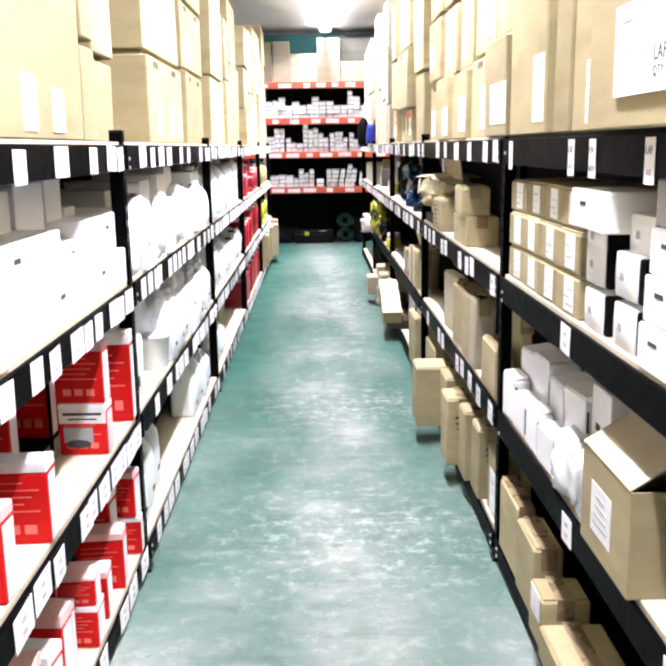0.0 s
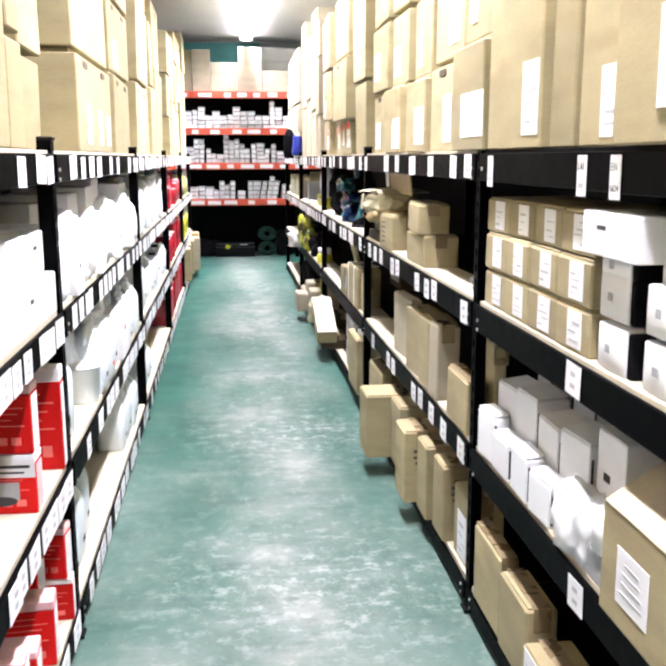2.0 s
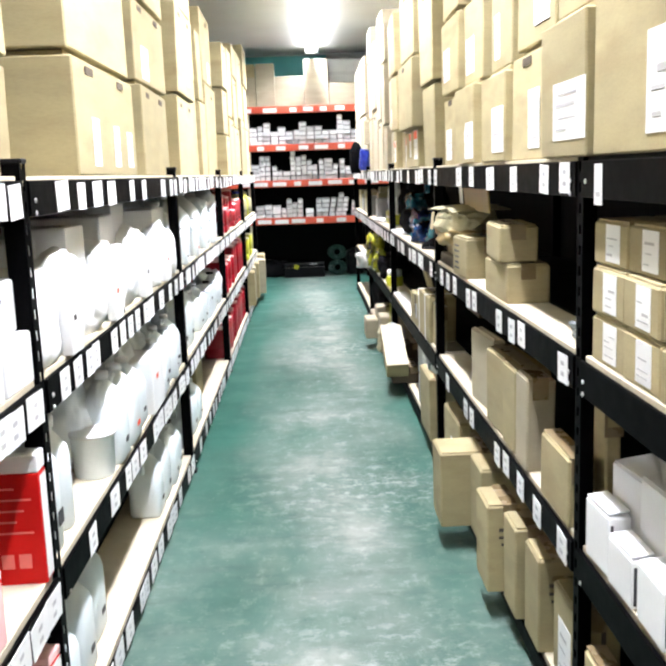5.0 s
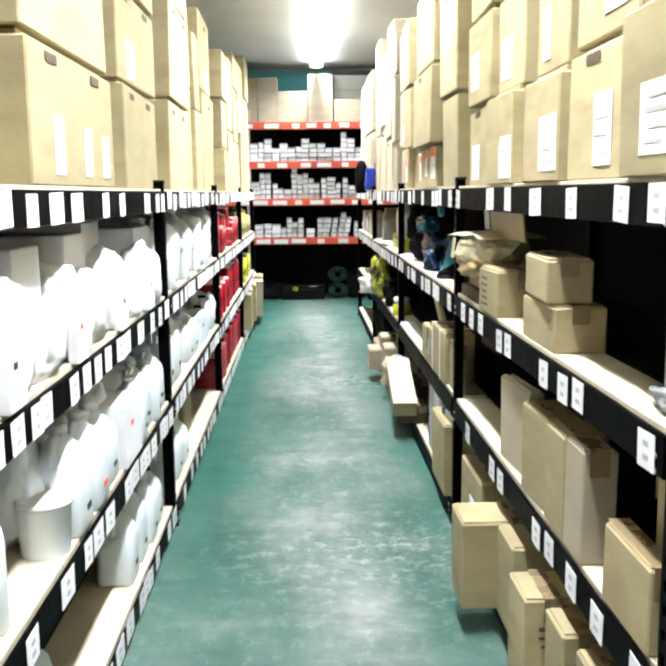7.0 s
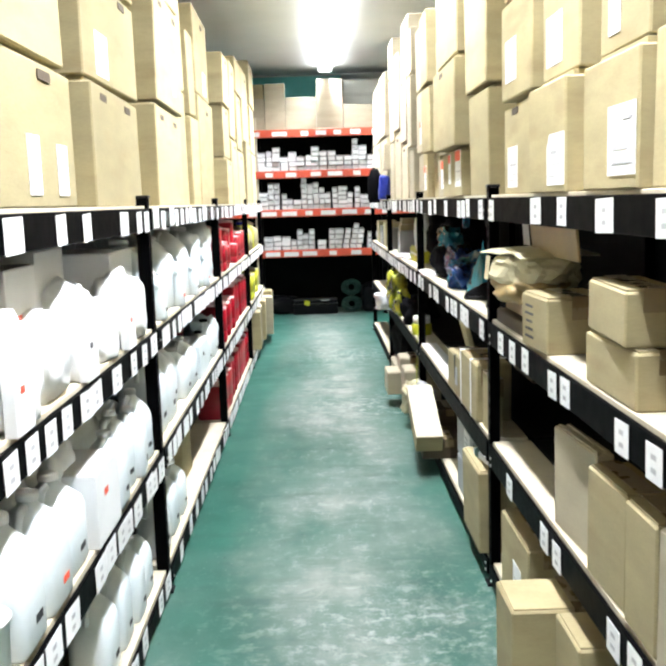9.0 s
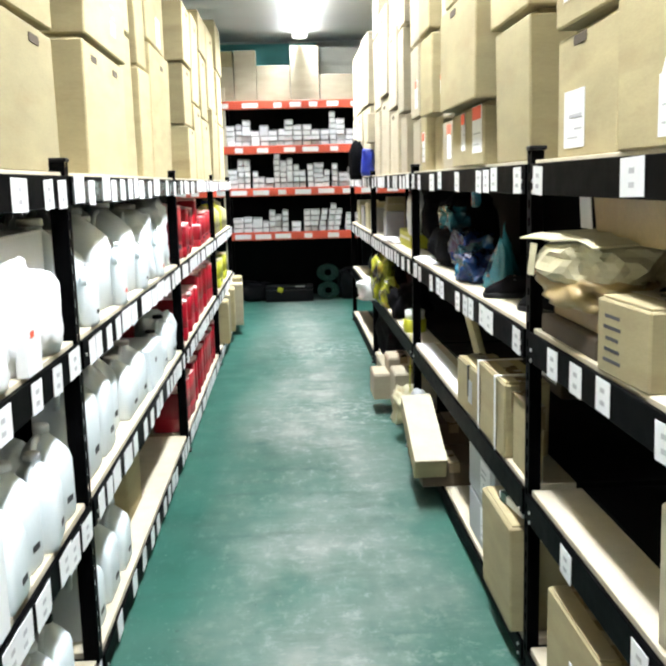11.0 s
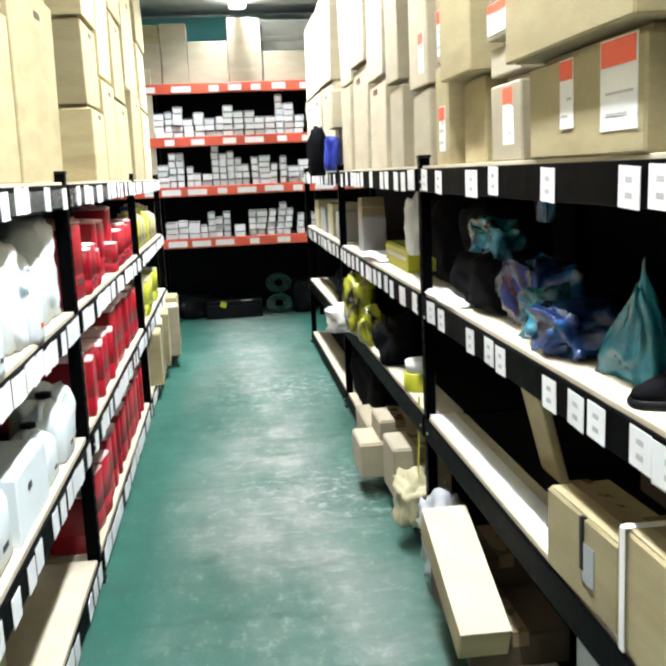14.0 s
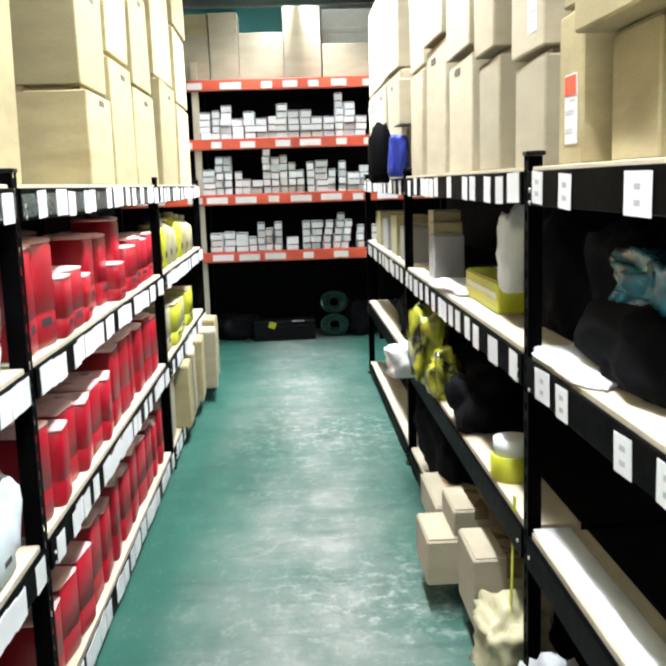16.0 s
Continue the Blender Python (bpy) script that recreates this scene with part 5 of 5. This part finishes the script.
def work_shoe(y, rz, label):
    o = thing("work_shoe", at(R, y, L3, 0.07, 0.11, rz), label, "shoe", "black work shoes")
    part("sole", bm_loft([(0.040, 0.110, 0.0, 0.038, 0), (0.043, 0.114, 0.008, 0.041, 0), (0.041, 0.112, 0.018, 0.039, 0)]), M["black_plastic"], o)
    bm = bm_loft([(0.039, 0.109, 0.018, 0.037, 0), (0.040, 0.105, 0.032, 0.038, 0), (0.035, 0.085, 0.05, 0.033, 0), (0.030, 0.060, 0.066, 0.029, 0), (0.028, 0.050, 0.078, 0.026, 0)])
    for v in bm.verts:
        v.co.y -= 0.55 * max(0.0, v.co.z - 0.03)
    part("upper", bm, M["dark_cloth"], o)
    for k in range(3):
        part("lace", bm_tube([(-0.030, 0.034 - 0.02 * k, 0.046 + 0.010 * k), (0, 0.038 - 0.02 * k, 0.062 + 0.009 * k), (0.030, 0.034 - 0.02 * k, 0.046 + 0.010 * k)], 0.003, 6), M["silver"], o, "silver-grey lace")


work_shoe(4.62, 70, "black work shoe lying on the shelf")
work_shoe(4.22, 25, "black work shoe with silver-grey laces")
heap("film_scrap", R, 5.56, 1.385, (0.035, 0.10, 0.148), "film_pale", "scrap of pale plastic film hanging under the shelf", "film scrap", 0.16, 141, 0.5)
heap("paper_wrapping", R, 6.2, L3, (0.16, 0.5, 0.018), "paper", "loose white paper sheet along the shelf edge", "paper", 0.0, 40, 0.3)
card = thing("card_sheet", pose(FACE + 0.11, 3.775, 1.375, 0, -4, 0), "blank white card hanging under the top shelf", "card")
part("sheet", bm_box(0.003, 0.09, 0.158, (0, 0, 0)), M["paper"], card)
c = carton(R, 4.67, 5.04, L2, 0.20, 0.0, 0.16, tilt=2, label="tan carton tied with a black carrying strap")
part("handle_strap", joined(bm_box(0.003, 0.016, 0.12, (-0.083, -0.02, 0.075)), bm_box(0.10, 0.016, 0.003, (-0.03, -0.02, 0.192))), M["black_plastic"], c, "black carrying strap")
part("handle_plate", bm_box(0.002, 0.06, 0.09, (-0.082, -0.05, 0.05), 0.0006), M["grey_wrap"], c, "grey handle plate")
for y0, y1, h in ((4.24, 4.655, 0.255),):
    c = carton(R, y0, y1, L2, h, 0.0, 0.15, label="tan carton with white strapping bands")
    for e in (-0.10, 0.17):
        part("strap", joined(bm_box(0.0016, 0.022, h, (-0.0812, e, 0)), bm_box(0.162, 0.022, 0.0016, (0, e, h + 0.0012))), M["paper"], c, "white strapping band")
carton(R, 3.985, 4.20, L2, 0.235, 0.02, 0.04, label="thin brown carton standing on edge")
open_panel = carton(R, 5.55, 5.72, L2, 0.34, 0.22, 0.03, label="flattened brown carton leaning at the back", lean=-14, tape=False)
# dark card puts the deep shadow into this pale carton's colour
carton(R, 5.0, 5.45, L2, 0.16, 0.42, 0.15, mat="dark_carton", label="pale carton with printed label, coloured dark for deep shadow", lab=120, lab_size=(0.3, 0.1), lab_at=(0.5, 0.3))
single("shelf_liner", bm_box(0.10, 1.38, 0.006, (0, 0, 0), 0.002), M["paper"], pose(FACE + 0.065, 5.72, L2 + 0.001), "white paper liner along the shelf edge", "shelf liner")
for z, lb in ((L1, 101), (L1 + 0.19, 102)):
    carton(R, 4.46, 4.92, z, 0.188, 0.02, 0.3, mat="grey_wrap", lab=lb, lab_size=(0.16, 0.13), lab_at=(0.25, 0.2), label="grey carton with white printed label")
carton(R, 4.02, 4.42, L1, 0.35, -0.03, 0.3, label="brown carton with booklets lying on it")
bk = thing("booklet", pose(FACE + 0.07, 4.18, L1 + 0.353, 0, 0, 8), "small green and white booklets stacked", "booklet")
part("cover", bm_box(0.13, 0.2, 0.03, (0, 0, 0), 0.003), M["paper"], bk)
part("green_band", bm_box(0.131, 0.05, 0.031, (0, 0.06, 0)), M["hose"], bk, "green printed band")
long_box = thing("long_carton", pose(0.585, 5.66, 0.245, 21.5, 0, 0), "long buff carton tilted out over the aisle", "carton")
part("body", bm_box(0.15, 0.53, 0.098, (0, 0, 0), 0.004), M["carton"], long_box)
# paler sheet on top: the overhead light is put into its colour
part("top_flap", bm_box(0.151, 0.531, 0.004, (0, 0, 0.098)), M["board"], long_box, "upper face coloured pale for light from above")
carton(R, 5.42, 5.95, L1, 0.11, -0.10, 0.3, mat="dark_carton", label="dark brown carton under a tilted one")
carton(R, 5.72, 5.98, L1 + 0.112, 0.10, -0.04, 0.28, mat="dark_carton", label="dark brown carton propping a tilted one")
heap("paper_wrapping", R, 6.12, L1 + 0.0, (0.16, 0.2, 0.27), "grey_wrap", "torn grey-white paper wrapping", "paper", -0.10, 51, 0.5)

# ---- right rack, fourth bay ----
c = carton(R, 7.10, 7.66, L3, 0.11, 0.08, 0.2, mat="yellow", label="lime yellow carton with white stripe", tape=False)
part("stripe", bm_box(0.001, 0.5, 0.018, (-0.101, 0, 0.05)), M["paper"], c, "white stripe")
heap("carrier_bag", R, 6.92, L3 + 0.10, (0.1, 0.12, 0.26), "paper", "white carrier bag hanging on the rack", "bag", 0.04, 61, 0.3)
heap("dark_sack", R, 6.75, L3, (0.3, 0.35, 0.40), "dark_cloth", "black coat bundle in shadow", "bundle", 0.12, 62, 0.3)
heap("paper_wrapping", R, 7.85, L3, (0.3, 0.5, 0.03), "paper", "white paper sheet on the shelf", "paper", 0.0, 63, 0.3)
for k, (y, h) in enumerate(((8.35, 0.2), (8.55, 0.25), (8.75, 0.3))):
    pack(R, y - 0.09, y + 0.07, L3, h, 0.05 + 0.03 * k, 0.14, "cream_plastic" if k else "grey_wrap", label="small cream carton on shelf", group="small cream cartons")
heap("safety_vest", R, 8.32, L2 - 0.005, (0.15, 0.34, 0.35), "vest", "lime yellow safety vest heaped on the shelf", "vest", -0.05, 64, 0.4)
heap("safety_vest", R, 7.98, L2, (0.13, 0.20, 0.20), "vest", "lime yellow vest with dark straps", "vest", -0.02, 65, 0.5)
heap("carrier_bag", R, 8.48, L2, (0.2, 0.26, 0.16), "paper", "white carrier bag over the shelf edge", "bag", -0.16, 66, 0.4)
heap("dark_sack", R, 7.5, L2, (0.26, 0.34, 0.22), "dark_cloth", "black cloth bundle on the shelf", "bundle", 0.0, 67, 0.4)
heap("dark_sack", R, 8.2, L1, (0.3, 0.8, 0.42), "dark_cloth", "black rubbish bag slumped low down", "bag", 0.0, 68, 0.35)
o = thing("tape_roll", at(R, 6.86, L2, 0.0, 0.14), "yellow and white roll of webbing", "roll")
part("roll", bm_lathe([(0.068, 0), (0.07, 0.004), (0.07, 0.075), (0.064, 0.08), (0.03, 0.08)], 20), M["yellow"], o)
part("core_band", bm_lathe([(0.06, 0), (0.062, 0.05), (0.05, 0.055)], 18, (0, 0, 0.08)), M["paper"], o, "white band")
single("yellow_strap", bm_box(0.003, 0.022, 0.56, (0, 0, 0)), M["yellow"], pose(FACE - 0.012, 6.58, 0.08, 0, 2, 0), "yellow webbing strap hanging from the shelf", "strap")
carton(R, 7.18, 7.47, L1, 0.17, -0.16, 0.30, mat="pale_carton", label="low pale carton jutting into the aisle")
carton(R, 7.20, 7.46, L1 + 0.172, 0.10, -0.06, 0.2, mat="pale_carton", label="small pale carton stacked low in the aisle")
carton(R, 6.84, 7.12, L1, 0.24, -0.06, 0.26, mat="pale_carton", label="small brown carton at the aisle's edge")
carton(R, 7.6, 8.05, L1, 0.14, -0.06, 0.2, mat="pale_carton", label="long low pale cardboard carton")
heap("paper_wrapping", R, 6.6, L1, (0.2, 0.24, 0.2), "cream_plastic", "crumpled cream wrapping on the bottom shelf", "paper", -0.10, 70, 0.5)

# ---- right rack, last bay ----
heap("dark_sack", R, 9.4, L2, (0.3, 0.6, 0.3), "dark_cloth", "black cloth bundle in shadow", "bundle", 0.02, 71, 0.3)
for k in range(4):
    pack(R, 9.15 + 0.5 * k, 9.45 + 0.5 * k, L3, 0.2 + 0.04 * (k % 2), 0.04, 0.2, "cream_plastic" if k % 2 else "grey_wrap", label="small cream carton on shelf", group="small cream cartons")
carton(R, 8.98, 9.24, L4, 0.268, 0.06, 0.3, mat="pale_carton", label="pale carton behind a hanging blue bag")
carton(R, 8.98, 9.24, L4 + 0.27, 0.24, -0.01, 0.36, mat="pale_carton", label="pale carton stacked above a blue bag")
heap("blue_bag", R, 9.10, L4 + 0.0, (0.11, 0.15, 0.24), "vivid_blue", "vivid blue plastic bag hanging by the post", "bag", -0.06, 72, 0.25)
heap("dark_sack", R, 9.30, L4 - 0.03, (0.13, 0.16, 0.30), "dark_cloth", "black sack hanging beside a blue bag", "bag", -0.15, 73, 0.25)

# ---- end rack ----
EY = 13.0
END_LEVELS = (0.915, 1.465, 1.985, 2.53)
end = thing("end_rack", pose(0, EY, 0), "tall pallet rack with red-orange beams across the aisle's end", "shelving")
for x in (-1.9, -0.80, 0.92, 2.3):
    part("post", joined(bm_box(0.06, 0.004, 2.7, (x, 0.0, 0)), bm_box(0.004, 0.06, 2.7, (x - 0.028, 0.032, 0)), bm_box(0.004, 0.06, 2.7, (x + 0.028, 0.032, 0))), M["board"] if x == -0.80 else M["black"], end, "pale timber-coloured upright" if x == -0.80 else "black steel upright")
    part("rear_post", bm_box(0.06, 0.06, 2.7, (x, 0.7, 0)), M["black"], end)
for z in END_LEVELS:
    part("beam", joined(bm_box(4.3, 0.03, 0.10, (0.2, -0.012, z - 0.10), 0.004), bm_box(4.3, 0.03, 0.012, (0.2, 0.012, z - 0.10))), M["red_steel"], end, "red-orange painted beam")
    part("shelf_board", bm_box(4.3, 0.66, 0.02, (0.2, 0.36, z - 0.022)), M["panel"], end, "dark shelf board")
    x = -1.4
    while x < 1.9:
        tag = part("price_tag", bm_box(rnd.choice((0.10, 0.14, 0.2)), 0.002, 0.06), M["paper"], end)
        tag.matrix_basis = pose(x, -0.0295, z - 0.085 + rnd.uniform(-0.005, 0.005))
        x += rnd.uniform(0.2, 0.34)
part("back_panel", bm_box(4.3, 0.01, 2.5, (0.2, 0.74, 0.02)), M["panel"], end, "dark back panel")

SIZE = ((0.098, 0.062), (0.070, 0.066), (0.112, 0.058), (0.066, 0.070))
SMALL = [mesh_of("small_box", bm_box(w, 0.16, h, (0, 0, 0), 0.003), M["end_box"]) for w, h in SIZE]
# black line near each box's top, painted for the shade between stacked boxes
BOX_SHADE = [mesh_of("printed_line", bm_box(w * 0.92, 0.001, h * 0.14, (0, -0.0808, h * 0.80)), M["ink"]) for w, h in SIZE]


def small_boxes(z, x0, x1, tall, gap, kind, lean=0.0, base=0):
    """Piles of small white boxes along an end-rack shelf; 'tall' tells how many high at a place."""
    x = x0
    while x < x1:
        k = kind if rnd.random() < 0.75 else rnd.randrange(4)
        w, h = SIZE[k]
        n = max(base, int(round(tall(x) + rnd.uniform(-0.6, 0.6))))
        zz, drift = z, 0.0
        for i in range(n):
            ob = new("small_box", SMALL[k])
            ob.matrix_basis = pose(x + w / 2 + drift + rnd.uniform(-0.004, 0.004), EY + 0.11 + rnd.uniform(-0.02, 0.03), zz, 0, 0, rnd.uniform(-5, 5))
            if rnd.random() < 0.9:
                part("printed_line", BOX_SHADE[k], None, ob)
            tagged(ob, "small white product box stacked on the end rack", "box", "small white boxes on the end rack")
            zz += h + 0.002
            drift += lean * h
        x += w + 0.014 + (gap if rnd.random() < 0.35 else 0.0)


small_boxes(END_LEVELS[2], -0.77, 0.76, lambda x: 3.0 + (2.4 if 0.44 < x < 0.70 else 0) + (1.5 if -0.12 < x < 0.2 else 0) + (1.5 if -0.70 < x < -0.5 else 0), 0.0, 0, base=3)
small_boxes(END_LEVELS[2] + 0.14, 0.86, 1.25, lambda x: 3.4, 0.02, 0, base=3)
small_boxes(END_LEVELS[1], -0.77, 0.84, lambda x: 3.3 + (1.8 if -0.75 < x < -0.52 else 0) + (2.4 if -0.2 < x < 0.02 else 0) + (0.9 if 0.2 < x < 0.4 else 0) - (1.3 if -0.45 < x < -0.3 else 0), 0.02, 3, base=1)
small_boxes(END_LEVELS[0], -0.72, 0.28, lambda x: 3.4 - (1.0 if 0.0 < x < 0.15 else 0) - (1 if -0.45 < x < -0.32 else 0), 0.035, 1, base=2)
small_boxes(END_LEVELS[0], 0.26, 0.60, lambda x: 4.0 + (0.9 if x > 0.42 else 0), 0.015, 1, lean=0.2, base=3)
small_boxes(END_LEVELS[0], 0.70, 0.86, lambda x: 3.4, 0.04, 3, base=3)
part("upper_ledge", bm_box(0.5, 0.4, 0.02, (1.1, 0.25, END_LEVELS[2] + 0.118)), M["panel"], end, "dark raised ledge")


def end_carton(x0, x1, h, mat="carton", z=END_LEVELS[3], y=0.05, d=0.5):
    o = thing("carton", pose((x0 + x1) / 2, EY + y + d / 2, z), "plain brown carton on top of the end rack", "carton", "cartons on the end rack")
    part("body", bm_box(x1 - x0, d, h - 0.004, (0, 0, 0), 0.004), M[mat], o)
    for e in (-1, 1):
        part("flap", bm_box((x1 - x0) / 2 - 0.003, d - 0.004, 0.004, (e * (x1 - x0) / 4, 0, h - 0.004)), M[mat], o)


end_carton(-1.5, -0.92, 0.55)
end_carton(-0.91, -0.655, 0.42, "pale_carton", d=0.28)
end_carton(-0.90, -0.66, 0.19, z=END_LEVELS[3] + 0.422, y=0.07, d=0.25)
end_carton(-0.645, -0.375, 0.615, "pale_carton", d=0.3)
end_carton(-0.37, 0.045, 0.43, "pale_carton", d=0.28)
end_carton(0.05, 0.405, 0.66, "pale_carton", d=0.3)
end_carton(0.415, 0.94, 0.315, "pale_carton", d=0.27)
end_carton(0.945, 1.165, 0.33, "pale_carton", d=0.27)
end_carton(1.25, 1.8, 0.5)
o = thing("wrapped_load", pose(0.82, EY + 0.52, END_LEVELS[3]), "pale grey plastic-wrapped load behind low cartons", "wrapped load")
bm = bm_box(0.80, 0.36, 0.68, (0, 0, 0), 0.02, 2)
bmesh.ops.subdivide_edges(bm, edges=bm.edges[:], cuts=3, use_grid_fill=True)
for v in bm.verts:
    v.co.y += 0.012 * noise.noise(v.co * 5.0)
part("wrapping", bm, M["pale_wrap"], o)
for z in (0.2, 0.45):
    part("film_band", bm_box(0.802, 0.372, 0.05, (0, 0, z), 0.004), M["pale_wrap"], o, "overlapping band of wrap")

# hose coils and sacks under the end rack
for x, z, r in ((0.46, 0.0, 0.13), (0.46, 0.235, 0.13)):
    o = thing("hose_coil", pose(x, EY + 0.28, z), "coil of dark green hose standing on edge", "hose", "green hose coils")
    for k in range(3):
        rr = r - 0.035 * k
        pts = [(rr * math.cos(a), 0.02 * math.sin(3 * a), 0.118 + min(rr, 0.1) * math.sin(a)) for a in [2 * math.pi * i / 24 for i in range(25)]]
        part("hose_turn", bm_tube(pts, 0.016, 8), M["hose"], o)
heap("sack", R, 13.4, 0.0, (0.3, 0.3, 0.40), "black_plastic", "dark grey sack under the end rack", "sack", -0.05, 81, 0.25)
heap("sack", R, 13.3, 0.0, (0.35, 0.3, 0.34), "black_plastic", "black sack under the end rack", "sack", 0.3, 82, 0.25)
heap("sack", L, 13.4, 0.0, (0.5, 0.3, 0.25), "black_plastic", "black sack under the end rack", "sack", -0.4, 83, 0.25)
single("yellow_card", bm_box(0.07, 0.004, 0.065, (0, 0, 0)), M["yellow"], pose(-0.18, EY + 0.127, 0.13, 0, 20, 0), "small yellow card on a dark box", "card")
o = thing("tool_case", pose(-0.05, EY + 0.28, 0), "low black tool case under the end rack", "case")
part("body", bm_box(0.62, 0.3, 0.15, (0, 0, 0), 0.012, 2), M["black_plastic"], o)
part("lid", bm_box(0.61, 0.29, 0.05, (0, 0, 0.152), 0.012, 2), M["black_plastic"], o)
part("latch", bm_box(0.12, 0.006, 0.012, (0.14, -0.147, 0.19)), M["paper"], o, "pale strip")
